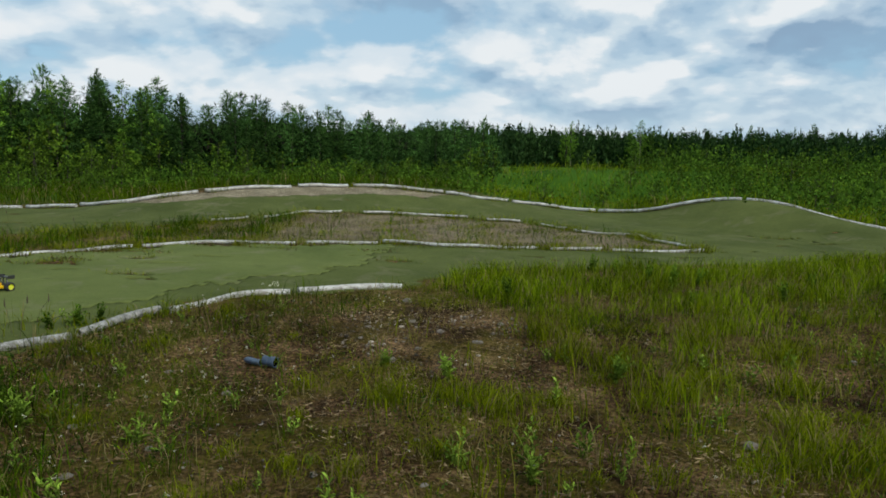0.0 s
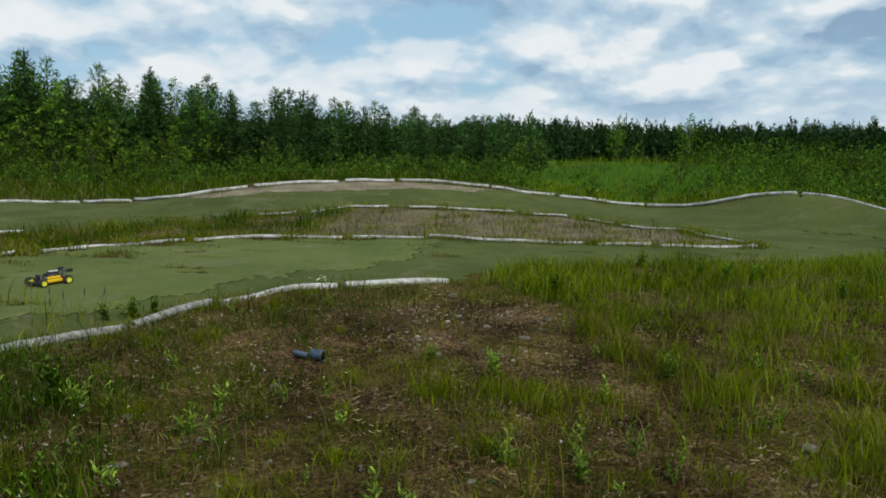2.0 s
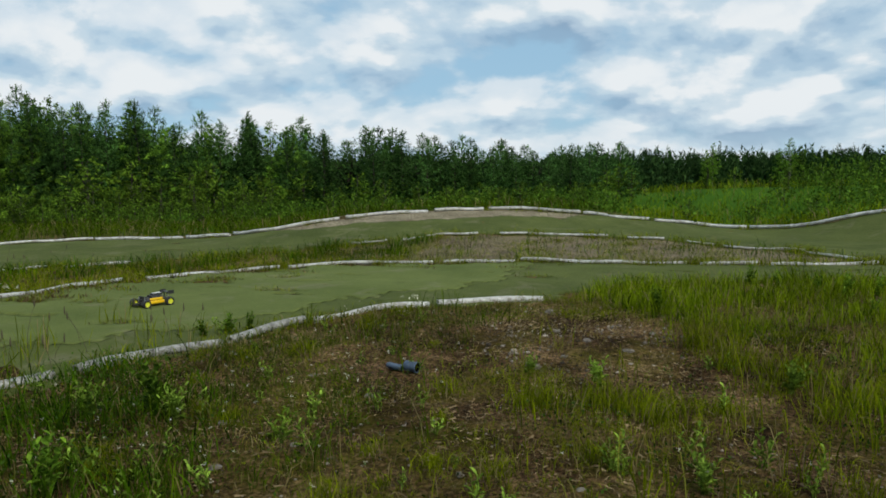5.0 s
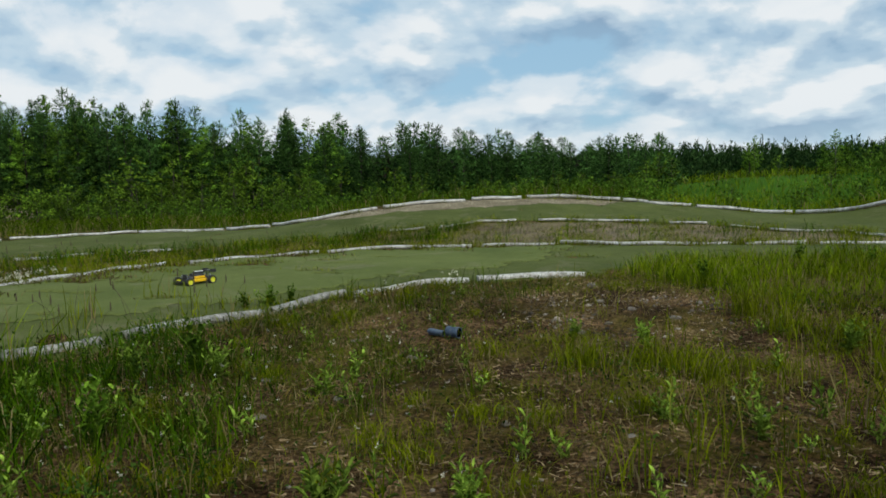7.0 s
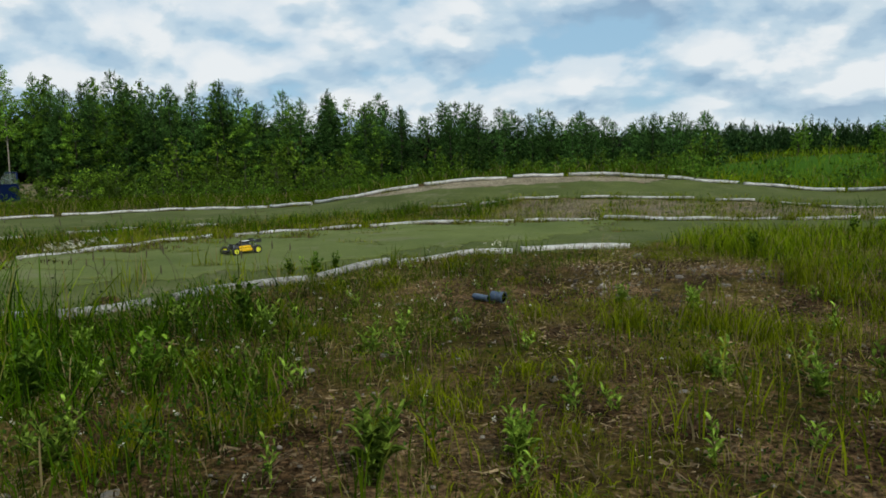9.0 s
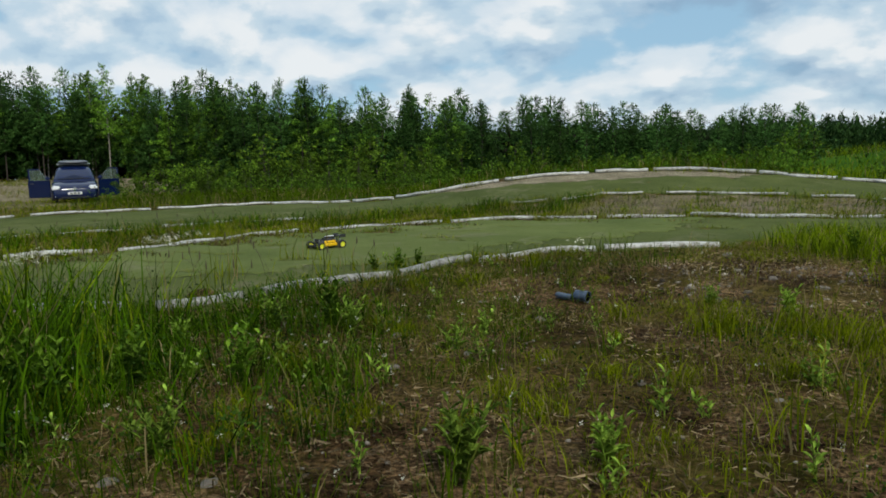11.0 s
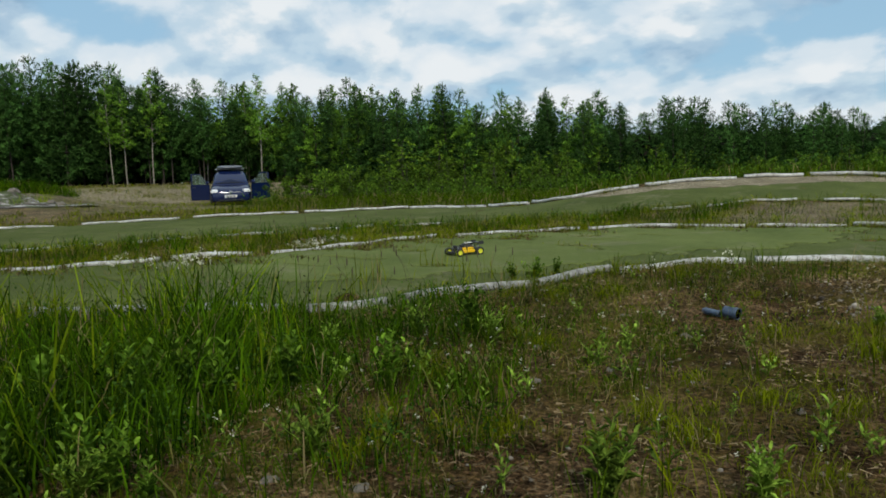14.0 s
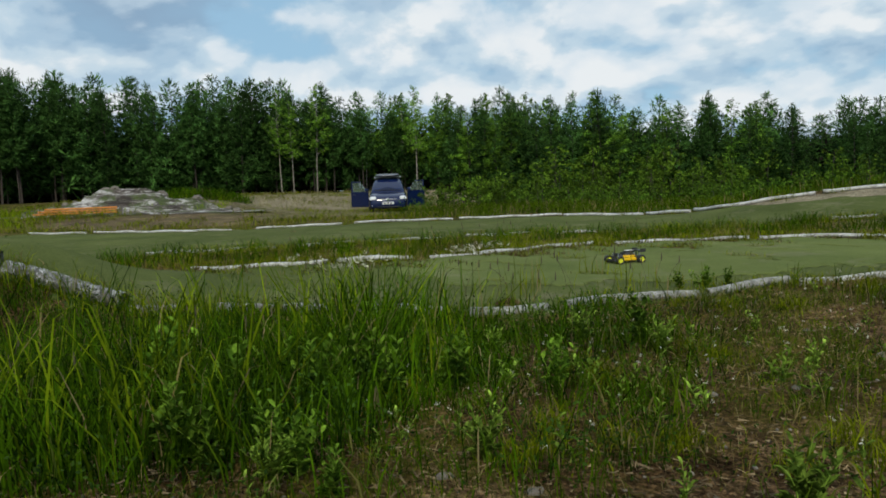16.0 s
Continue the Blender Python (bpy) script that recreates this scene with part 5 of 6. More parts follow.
def make_weeds():
    rng = np.random.default_rng(33)
    kinds = {
        "big": ("willow_seedling", leaf_plant(rng, 11, 0.24, 0.088, 0.15, "weed"), "bushy light green willow seedling on bare soil"),
        "slim": ("willow_seedling", leaf_plant(rng, 2, 0.19, 0.068, 0.16, "weed"), "slim light green willow seedling on bare soil"),
        "low": ("willow_seedling", leaf_plant(rng, 4, 0.12, 0.055, 0.17, "weed"), "low light green seedling among dry litter"),
        "broad": ("broadleaf_weed", leaf_plant(rng, 5, 0.34, 0.095, 0.25, "broad_leaf"), "broad-leaved green weed in the tall grass"),
    }

    def plant(kind, x, y, s=1.0):
        name, (stem, leaves), label = kinds[kind]
        thing = new(name)
        thing.matrix_basis = pose(x, y, float(ground_z(x, y)) - 0.008, rng.uniform(-6, 6), rng.uniform(-6, 6), rng.uniform(0, 360))
        thing.scale = (s, s, s)
        for me in stem:
            new("stem", me).parent = thing
        tagged(new("leaves", leaves), kind="stuff").parent = thing
        tagged(thing, label, "weed", "weeds on the clearing")

    for x, y, s in ((-1.02, 1.88, 1.0), (-0.63, 2.09, 0.75), (0.32, 2.98, 0.62), (1.01, 4.55, 0.8), (-0.10, 4.45, 0.8), (-0.55, 4.7, 0.6)):
        plant("big", x, y, s)
    for x, y, s in ((-0.95, 2.15, 1.0), (-0.54, 2.6, 1.1), (-0.01, 3.18, 1.0), (0.34, 3.18, 1.05), (-0.07, 2.21, 0.9), (-1.32, 1.8, 0.8), (0.56, 4.07, 1.0), (0.33, 3.44, 0.9), (-0.04, 3.14, 1.0),
                    (0.81, 3.21, 0.9), (1.43, 3.79, 1.0), (-1.8, 1.86, 0.9), (-1.3, 4.62, 0.9), (-1.64, 3.27, 1.0), (-1.45, 3.15, 0.9), (-2.02, 2.9, 0.9), (-1.86, 5.73, 0.8)):
        plant("slim", x, y, s)
    for x, y, s in ((0.61, 3.32, 1.3), (-1.71, 2.67, 1.1), (-1.65, 3.72, 1.2), (-1.32, 3.85, 1.0), (-3.1, 5.3, 1.3), (-1.64, 3.27, 1.2), (-2.31, 2.71, 1.3), (-2.54, 2.4, 1.3), (-0.59, 1.91, 1.0),
                    (1.9, 4.6, 1.3), (2.3, 4.9, 1.2), (-2.2, 4.3, 1.0), (-2.5, 3.6, 1.1), (-0.9, 3.5, 0.9)):
        plant("low", x, y, s)
    for _ in range(60):
        x, y = rng.uniform(-3.2, 4.2), rng.uniform(1.6, 6.4)
        if inside(CLEARING, np.array([x]), np.array([y]))[0] and not inside(BARE, np.array([x]), np.array([y]))[0]:
            plant(("low", "slim")[rng.integers(2)], x, y, rng.uniform(0.5, 0.95))
    for _ in range(60):
        x, y = rng.uniform(0.4, 5.5), rng.uniform(4.6, 8.8)
        if inside(TALL_RIGHT, np.array([x]), np.array([y]))[0]:
            plant(("slim", "slim", "broad")[rng.integers(3)], x, y, rng.uniform(0.5, 0.85))
    for _ in range(80):
        x, y = rng.uniform(-4.4, -1.9), rng.uniform(0.4, 4.0)
        if inside(SKIRT_LEFT, np.array([x]), np.array([y]))[0] or inside(TALL_LEFT, np.array([x]), np.array([y]))[0]:
            plant(("big", "slim", "slim", "broad")[rng.integers(4)], x, y, rng.uniform(0.5, 0.95))
    for x, y, s in ((-2.95, 1.61, 1.0), (-2.75, 1.89, 1.0), (-3.01, 1.26, 1.1), (-2.78, 0.9, 1.0), (-2.58, 0.95, 0.8), (-2.45, 1.13, 0.8), (-2.86, 1.79, 1.0), (-3.5, 1.2, 1.2), (-3.02, 1.65, 0.9), (-3.4, 2.3, 1.1), (-2.7, 2.2, 0.9),
                    (3.2, 7.2, 0.7), (4.2, 7.0, 0.8), (-3.05, 5.35, 0.62), (-2.95, 5.5, 0.55), (-3.2, 5.2, 0.5)):
        plant("broad", x, y, s)
    # white clover heads and pale yarrow, too many to count
    spots = np.concatenate([rng.uniform((-3.6, 1.6), (-1.5, 4.2), (70, 2)), rng.uniform((-2.6, 4.0), (-0.6, 6.6), (80, 2)), rng.uniform((-1.4, 1.5), (1.2, 3.4), (22, 2)),
                            np.array([(-4.14, 2.62), (-3.49, 1.9), (-2.31, 1.58), (-2.17, 2.16), (-2.92, 1.34), (-1.85, 2.97), (-1.17, 2.53), (-2.22, 3.22)])])
    pieces = []
    for x, y in spots:
        h, g, r = rng.uniform(0.07, 0.16), float(ground_z(x, y)), rng.uniform(0.008, 0.012)
        m = 9
        p = np.array([x, y, g + h]) + rng.normal(0, 0.4, (m, 3)) * r
        v, f = leaf_cards(rng, p, r * 0.7, None, 1.0)
        pieces.append((v, f))
    tagged(new("clover_flowers", mesh("clover_flowers", *joined(pieces), MAT["petal"])), "small white clover flowers scattered over the clearing", "flowers", kind="stuff")
    pieces = []
    for cx, cy, n in ((-7.0, 6.7, 34), (-6.75, 6.3, 26), (-6.9, 7.0, 22), (-6.55, 4.5, 24), (-6.66, 4.33, 20), (-7.17, 5.1, 18), (-7.55, 4.36, 22), (-1.9, 6.98, 5)):
        for _ in range(n):
            x, y = cx + rng.normal(0, 0.13), cy + rng.normal(0, 0.09)
            p = np.array([x, y, float(ground_z(x, y)) + rng.uniform(0.05, 0.14)]) + rng.normal(0, 0.010, (6, 3))
            pieces.append(leaf_cards(rng, p, 0.012))
    tagged(new("yarrow_flowers", mesh("yarrow_flowers", *joined(pieces), MAT["petal"])), "pale flower clusters hanging over the pipe", "flowers", kind="stuff")


def make_seed_stalks():
    """Dry grass stalks with dark seed heads along the rotted edge of the carpet."""
    rng = np.random.default_rng(61)
    where = [((-4.3, 4.5), (0.5, 0.30), 12), ((-3.5, 5.0), (0.25, 0.3), 6), ((-5.6, 3.6), (0.6, 0.3), 9), ((-4.2, 2.2), (0.7, 0.8), 20), ((-7.6, 9.6), (1.4, 1.2), 16), ((-8.5, 7.6), (1.0, 1.4), 14)]
    for (cx, cy), (sx, sy), n in where:
        for _ in range(n):
            x, y = cx + rng.normal(0, sx), cy + rng.normal(0, sy)
            h, a, lean = rng.uniform(0.18, 0.36), rng.uniform(0, 6.283), rng.uniform(0.02, 0.16)
            pts = [(math.cos(a) * lean * u * u, math.sin(a) * lean * u * u, h * u) for u in np.linspace(0, 1, 6)]
            thing = new("grass_stalk")
            thing.matrix_basis = pose(x, y, float(ground_z(x, y)) - 0.01)
            piece("stem", *limb(pts, np.linspace(0.0022, 0.0014, 6), 4), "stalk", thing)
            top = np.array(pts[-1])
            piece("seed_head", *limb([top + (0, 0, v) for v in (-0.02, 0.0, 0.02, 0.05)], (0.002, 0.006, 0.0055, 0.001), 5), "stalk", thing)
            tagged(thing, "thin brown grass stalk with a dark seed head", "grass stalk", "seed stalks by the track")


def make_clover():
    """Small round-leaved plants close to the ground."""
    rng = np.random.default_rng(44)
    sets = []
    for poly, dens, hi in ((CLEARING, 420, 0.07), (SKIRT_LEFT, 1700, 0.17), (TALL_LEFT, 1500, 0.28), (SKIRT_RIGHT, 250, 0.12), (INFIELD, 160, 0.13)):
        x, y = scatter(rng, poly, dens, 0.09, avoid=lambda x, y: inside(BARE, x, y), fade=lambda x, y: np.clip(2.2 * wave(x, y, 2.6, 1.3) - 0.7, 0.04, 1))
        sets.append(np.column_stack([x, y, ground_z(x, y) + rng.uniform(0.01, 1, len(x)) * hi]))
    at = np.concatenate(sets)
    v, f = leaf_cards(rng, at, 0.013, np.tile((0, 0, 0.25), (len(at), 1)), 1.5)
    tagged(new("clover_leaves", mesh("clover_leaves", v, f, MAT["clover"])), "low round-leaved green plants between the grass", "weeds", kind="stuff")


def make_litter():
    """Straw and grit lying about."""
    rng = np.random.default_rng(8)
    x, y = scatter(rng, CLEARING, 1150, 0.12, fade=lambda x, y: 0.25 + 0.75 * wave(x, y, 1.5, 2.5))
    n = len(x)
    a, ln = rng.uniform(0, 6.283, n), rng.uniform(0.06, 0.27, n) ** 2.2 * 0.42 + 0.003
    d = np.stack([np.cos(a), np.sin(a)], -1) * ln[:, None]
    e = np.stack([-np.sin(a), np.cos(a)], -1) * rng.uniform(0.0007, 0.0024, n)[:, None]
    z = ground_z(x, y) + 0.012 + rng.uniform(0, 0.02, n)
    p = np.stack([x, y], -1)
    v = np.empty((n, 4, 3))
    for k, q in enumerate((p - d - e, p - d + e, p + d + e, p + d - e)):
        v[:, k, :2], v[:, k, 2] = q, z + (rng.uniform(0, 0.012, n) if k > 1 else 0) * 1.0
    tagged(new("straw_litter", mesh("straw_litter", v.reshape(-1, 3), np.arange(4 * n).reshape(-1, 4), MAT["straw"])), "dead straw and stalks lying on the soil", "litter", kind="stuff")
    bm = bmesh.new()
    bmesh.ops.create_icosphere(bm, subdivisions=1, radius=1.0)
    ico = np.array([w.co[:] for w in bm.verts])
    tri = np.array([[w.index for w in face.verts] for face in bm.faces])
    bm.free()
    x1, y1 = scatter(rng, BARE, 300)
    x2, y2 = scatter(rng, CLEARING, 40)
    x, y = np.concatenate([x1, x2]), np.concatenate([y1, y2])
    n = len(x)
    r = rng.uniform(0.003, 0.011, n) * np.where((rng.uniform(size=n) < 0.13) & (np.arange(n) < len(x1)), 2.2, 1)
    squash = rng.uniform(0.6, 1.3, (n, 3)) * (1, 1, 0.6)
    v = ico[None] * (1 + rng.normal(0, 0.14, (n, len(ico), 1))) * squash[:, None] * r[:, None, None]
    t = rng.uniform(0, 6.283, n)[:, None]
    vx, vy = v[..., 0] * np.cos(t) - v[..., 1] * np.sin(t), v[..., 0] * np.sin(t) + v[..., 1] * np.cos(t)
    v = np.stack([vx + x[:, None], vy + y[:, None], v[..., 2] + (ground_z(x, y) + r * 0.35)[:, None]], -1)
    f = (tri[None] + (np.arange(n) * len(ico))[:, None, None]).reshape(-1, 3)
    tagged(new("gravel", mesh("gravel", v.reshape(-1, 3), f, MAT["gravel"])), "loose pale gravel on a bare patch of soil", "gravel", kind="stuff")


def rock_mesh(rng, squash=0.6, rough=0.16, sub=3):
    bm = bmesh.new()
    bmesh.ops.create_icosphere(bm, subdivisions=sub, radius=1.0)
    o = Vector(rng.uniform(-50, 50, 3))
    for w in bm.verts:
        p = w.co * 1.3 + o
        w.co *= 1 + rough * noise.noise(p) * 2 + rough * 0.6 * noise.noise(p * 2.7)
        w.co.z *= squash
    me = bpy.data.meshes.new("stone")
    bm.to_mesh(me)
    bm.free()
    me.materials.append(MAT["stone"])
    return me


def make_stones():
    rng = np.random.default_rng(14)
    kinds = [rock_mesh(rng, s) for s in (0.45, 0.55, 0.7)]
    for x, y, r in ((-0.68, 3.0, 0.026), (-1.78, 2.88, 0.034), (1.51, 3.51, 0.05), (-1.95, 4.43, 0.03), (-1.45, 4.08, 0.035), (-0.23, 3.46, 0.02), (1.36, 4.46, 0.03), (2.85, 5.12, 0.035), (0.1, 5.33, 0.05),
                    (-0.53, 4.87, 0.05), (-0.57, 6.73, 0.055), (-0.16, 2.92, 0.028), (-2.07, 3.46, 0.03), (-1.99, 1.47, 0.034), (-1.7, 1.58, 0.035), (-2.08, 3.48, 0.03), (-1.55, 3.22, 0.03), (-0.2, 5.6, 0.04),
                    (0.3, 5.9, 0.035), (-0.45, 5.9, 0.04), (0.0, 6.1, 0.03), (-0.8, 5.7, 0.03), (-0.35, 5.15, 0.035)):
        ob = new("stone", kinds[rng.integers(3)])
        ob.matrix_basis = pose(x, y, float(ground_z(x, y)) + r * 0.22, 0, 0, rng.uniform(0, 360))
        r *= 0.72
        ob.scale = (r * rng.uniform(1, 1.4), r, r)
        tagged(ob, "pale weathered stone lying on the soil", "stone", "stones on the clearing")


make_grass()
make_clover()
make_litter()
make_stones()
make_weeds()


# ---- made things ----
def empty(name, m, label, category, group=""):
    ob = new(name)
    ob.matrix_basis = m
    return tagged(ob, label, category, group)


def piece(name, v, f, mat, parent, label="", smooth=False):
    ob = new(name, mesh(name, np.asarray(v), f, MAT[mat], smooth))
    ob.parent = parent
    if label:
        ob["label"] = label
    return ob


def box_bm(x0, x1, y0, y1, z0, z1, bevel=0.0, seg=2):
    bm = bmesh.new()
    bmesh.ops.create_cube(bm, size=1.0)
    for w in bm.verts:
        w.co = Vector(((x0 + x1) / 2 + w.co.x * (x1 - x0), (y0 + y1) / 2 + w.co.y * (y1 - y0), (z0 + z1) / 2 + w.co.z * (z1 - z0)))
    if bevel:
        bmesh.ops.bevel(bm, geom=bm.edges[:], offset=bevel, segments=seg, affect="EDGES")
    return bm


def lofted(sections, cap=True):
    """A skin through rings of points, ends closed."""
    s = np.asarray(sections, float)
    m, n = s.shape[:2]
    i = np.arange(m * n).reshape(m, n)
    j = np.roll(i, -1, 1)
    v = list(s.reshape(-1, 3))
    quads = np.stack([i[:-1], j[:-1], j[1:], i[1:]], -1).reshape(-1, 4)
    tris = []
    if cap:
        for k, flip in ((0, True), (m - 1, False)):
            c = len(v)
            v.append(s[k].mean(0))
            for a, b in zip(i[k], j[k]):
                tris.append((b, a, c) if flip else (a, b, c))
    return np.array(v), [quads, np.array(tris)] if tris else quads


def rounded(x, half, z0, z1, n=24, power=4.0, lean=0.0):
    """A rounded-off cross section at x; lean narrows it towards the top."""
    out = []
    for a in np.linspace(0, 2 * math.pi, n, endpoint=False):
        c, s = math.cos(a), math.sin(a)
        u, w = math.copysign(abs(c) ** (2 / power), c), math.copysign(abs(s) ** (2 / power), s)
        out.append((x, half * u * (1 - lean * (w + 1) / 2), (z0 + z1) / 2 + (z1 - z0) / 2 * w))
    return out


def wheel(parent, x, y, z, r, width, tyre_mat, rim_mat, spokes=5):
    hub = new("wheel")
    hub.parent = parent
    hub.matrix_basis = pose(x, y, z)
    prof = [(r * 0.62, -width / 2), (r * 0.9, -width / 2), (r, -width * 0.32), (r, width * 0.32), (r * 0.9, width / 2), (r * 0.62, width / 2)]
    n = 20
    ang = np.linspace(0, 2 * math.pi, n, endpoint=False)
    v = np.array([[(p * math.cos(a), q, p * math.sin(a)) for p, q in prof] for a in ang]).reshape(-1, 3)
    k = len(prof)
    i = np.arange(n * k).reshape(n, k)
    j = np.roll(i, -1, 0)
    f = np.stack([i, j, np.roll(j, -1, 1), np.roll(i, -1, 1)], -1).reshape(-1, 4)
    piece("tyre", v, f, tyre_mat, hub, smooth=True)
    prof = [(0.0, width * 0.30), (r * 0.18, width * 0.34), (r * 0.22, width * 0.22), (r * 0.5, width * 0.26), (r * 0.64, width * 0.46), (r * 0.64, -width * 0.46), (r * 0.22, -width * 0.2), (0.0, -width * 0.2)]
    v = np.array([[(p * math.cos(a) * (1 if t % 2 or not 2 < q_ < 4 else 0.9), q, p * math.sin(a)) for q_, (p, q) in enumerate(prof)] for t, a in enumerate(ang)]).reshape(-1, 3)
    k = len(prof)
    i = np.arange(n * k).reshape(n, k)
    j = np.roll(i, -1, 0)
    f = np.stack([i[:, :-1], j[:, :-1], j[:, 1:], i[:, 1:]], -1).reshape(-1, 4)
    piece("rim", v, f, rim_mat, hub, smooth=False)
    return hub


def make_car(x, y, towards):
    """The dark blue people carrier with both front doors open. Its nose is +x in its own frame."""
    turn = math.degrees(math.atan2(towards[1] - y, towards[0] - x))
    car = empty("minivan", pose(x, y, float(ground_z(x, y)) - 0.01, 0, 0, turn), "dark blue minivan with open front doors, parked on dirt", "car")
    rings = [rounded(a, b, c, d, 24, e, 0.06) for a, b, c, d, e in (
        (2.28, 0.66, 0.30, 0.62, 4), (2.22, 0.80, 0.22, 0.72, 5), (2.0, 0.88, 0.20, 0.84, 6), (1.6, 0.905, 0.20, 0.93, 7), (1.15, 0.91, 0.20, 1.0, 7),
        (0.2, 0.915, 0.20, 1.03, 7), (-1.2, 0.915, 0.20, 1.05, 7), (-2.0, 0.90, 0.22, 1.05, 6), (-2.25, 0.84, 0.28, 1.0, 5))]
    piece("body", *lofted(rings), "car_paint", car, "glossy dark blue body", True)
    rings = [rounded(a, b, 0.90, d, 24, e, f) for a, b, d, e, f in (
        (1.22, 0.84, 0.99, 5, 0.10), (0.95, 0.845, 1.20, 5, 0.16), (0.62, 0.85, 1.44, 5, 0.22), (0.35, 0.85, 1.58, 5, 0.24), (-0.3, 0.85, 1.645, 5, 0.24),
        (-1.4, 0.85, 1.62, 5, 0.24), (-2.0, 0.84, 1.52, 5, 0.24), (-2.22, 0.80, 1.15, 5, 0.16))]
    piece("cabin", *lofted(rings), "car_paint", car, "", True)
    # windscreen: a slightly bowed pane just proud of the cabin
    v, q = [], []
    for a in range(6):
        u = a / 5
        px, pz, half = 1.17 - 0.72 * u, 1.035 + 0.475 * u, 0.755 - 0.13 * u
        for b in range(9):
            w = b / 4 - 1
            v.append((px - 0.10 * w * w + 0.015, half * w, pz + 0.012))
    for a in range(5):
        for b in range(8):
            q.append((a * 9 + b, a * 9 + b + 1, a * 9 + b + 10, a * 9 + b + 9))
    piece("windscreen", v, np.array(q), "car_glass", car, "dark reflecting windscreen", True)
    for s in (-1, 1):
        v = [(0.72, s * 0.845, 1.07), (-1.9, s * 0.845, 1.09), (-1.85, s * 0.735, 1.45), (-1.2, s * 0.72, 1.50), (-0.2, s * 0.72, 1.51), (0.25, s * 0.73, 1.44)]
        piece("side_window", v, np.array([[0, 1, 2, 3], [0, 3, 4, 5]]), "car_glass", car)
        bm = box_bm(2.08, 2.27, min(s * 0.52, s * 0.84), max(s * 0.52, s * 0.84), 0.60, 0.79, 0.05, 3)
        for w in bm.verts:
            w.co.x -= 0.35 * max(0.0, abs(w.co.y) - 0.62)
        part("headlight", bm, MAT["lamp_glass"], car, "clear headlamp")
        bm = box_bm(2.14, 2.25, min(s * 0.60, s * 0.76), max(s * 0.60, s * 0.76), 0.32, 0.40, 0.03)
        part("fog_lamp", bm, MAT["lamp_glass"], car)
        # mirrors
        part("mirror", box_bm(0.92, 1.06, min(s * 0.90, s * 1.10), max(s * 0.90, s * 1.10), 1.02, 1.18, 0.05, 3), MAT["car_paint"], car)
        # front door swung out on its front edge
        door = new("door")
        door.parent = car
        door.matrix_basis = pose(1.02, s * 0.91, 0, 0, 0, s * -52)
        bm = box_bm(-1.08, 0.0, -0.035, 0.035, 0.30, 1.02, 0.025, 2)
        for w in bm.verts:
            if w.co.z < 0.45:
                w.co.y *= 0.7
        part("door_panel", bm, MAT["car_paint"], door, "dark blue open door")
        for nm, (a, b, c, d) in (("frame_bar", (-1.05, -0.98, 1.0, 1.50)), ("frame_bar", (-0.98, -0.50, 1.46, 1.51))):
            part(nm, box_bm(a, b, -0.02, 0.02, c, d, 0.01, 1), MAT["car_paint"], door)
        bm = bmesh.new()
        lo = [bm.verts.new(p) for p in ((-0.05, -0.004, 1.02), (-0.99, -0.004, 1.02), (-0.99, -0.004, 1.46), (-0.50, -0.004, 1.46))]
        hi = [bm.verts.new((w.co.x, 0.004, w.co.z)) for w in lo]
        bm.faces.new(lo)
        bm.faces.new(hi[::-1])
        for a in range(4):
            bm.faces.new((lo[a], hi[a], hi[(a + 1) % 4], lo[(a + 1) % 4]))
        part("door_window", bm, MAT["clear_glass"], door, "greenish door window")
        part("door_handle", box_bm(-0.95, -0.75, min(s * 0.03, s * 0.055), max(s * 0.03, s * 0.055), 0.88, 0.91, 0.008, 1), MAT["black_plastic"], door)
        part("roof_rail", box_bm(-1.6, 0.2, s * 0.60 - 0.02, s * 0.60 + 0.02, 1.64, 1.69, 0.015, 1), MAT["dull_metal"], car)
        for wx in (1.42, -1.38):
            wheel(car, wx, s * 0.80, 0.315, 0.315, 0.20, "rubber", "dull_metal")
    part("grille", box_bm(2.14, 2.24, -0.42, 0.42, 0.60, 0.72, 0.025, 2), MAT["black_plastic"], car, "black grille")
    part("grille_bar", box_bm(2.23, 2.255, -0.40, 0.40, 0.655, 0.672, 0.005, 1), MAT["dull_metal"], car)
    bm = bmesh.new()
    bmesh.ops.create_cone(bm, cap_ends=True, segments=18, radius1=0.065, radius2=0.06, depth=0.03, matrix=Matrix.Translation((2.255, 0, 0.665)) @ Matrix.Rotation(math.pi / 2, 4, "Y"))
    part("badge", bm, MAT["dull_metal"], car)
    part("bumper_intake", box_bm(2.20, 2.285, -0.55, 0.55, 0.27, 0.36, 0.03, 2), MAT["black_plastic"], car)
    part("number_plate", box_bm(2.275, 2.30, -0.26, 0.26, 0.42, 0.53, 0.006, 1), MAT["plate_white"], car, "white number plate with plain dark bars")
    for k in range(3):
        part("plate_bar", box_bm(2.30, 2.303, -0.19 + 0.14 * k, -0.09 + 0.14 * k, 0.445, 0.505, 0.0, 1), MAT["black_plastic"], car)
    for s in (-1, 1):
        part("wiper", box_bm(1.14, 1.20, s * 0.34 - 0.30, s * 0.34 + 0.30, 1.062, 1.078, 0.004, 1), MAT["black_plastic"], car)
    rings = [rounded(a, b, c, d, 20, 3.5) for a, b, c, d in ((0.42, 0.34, 1.74, 1.78), (0.32, 0.52, 1.72, 1.83), (0.0, 0.58, 1.72, 1.86), (-1.0, 0.58, 1.72, 1.87), (-1.5, 0.54, 1.72, 1.85), (-1.62, 0.36, 1.74, 1.80))]
    piece("roof_box", *lofted(rings), "roof_box", car, "grey roof box", True)
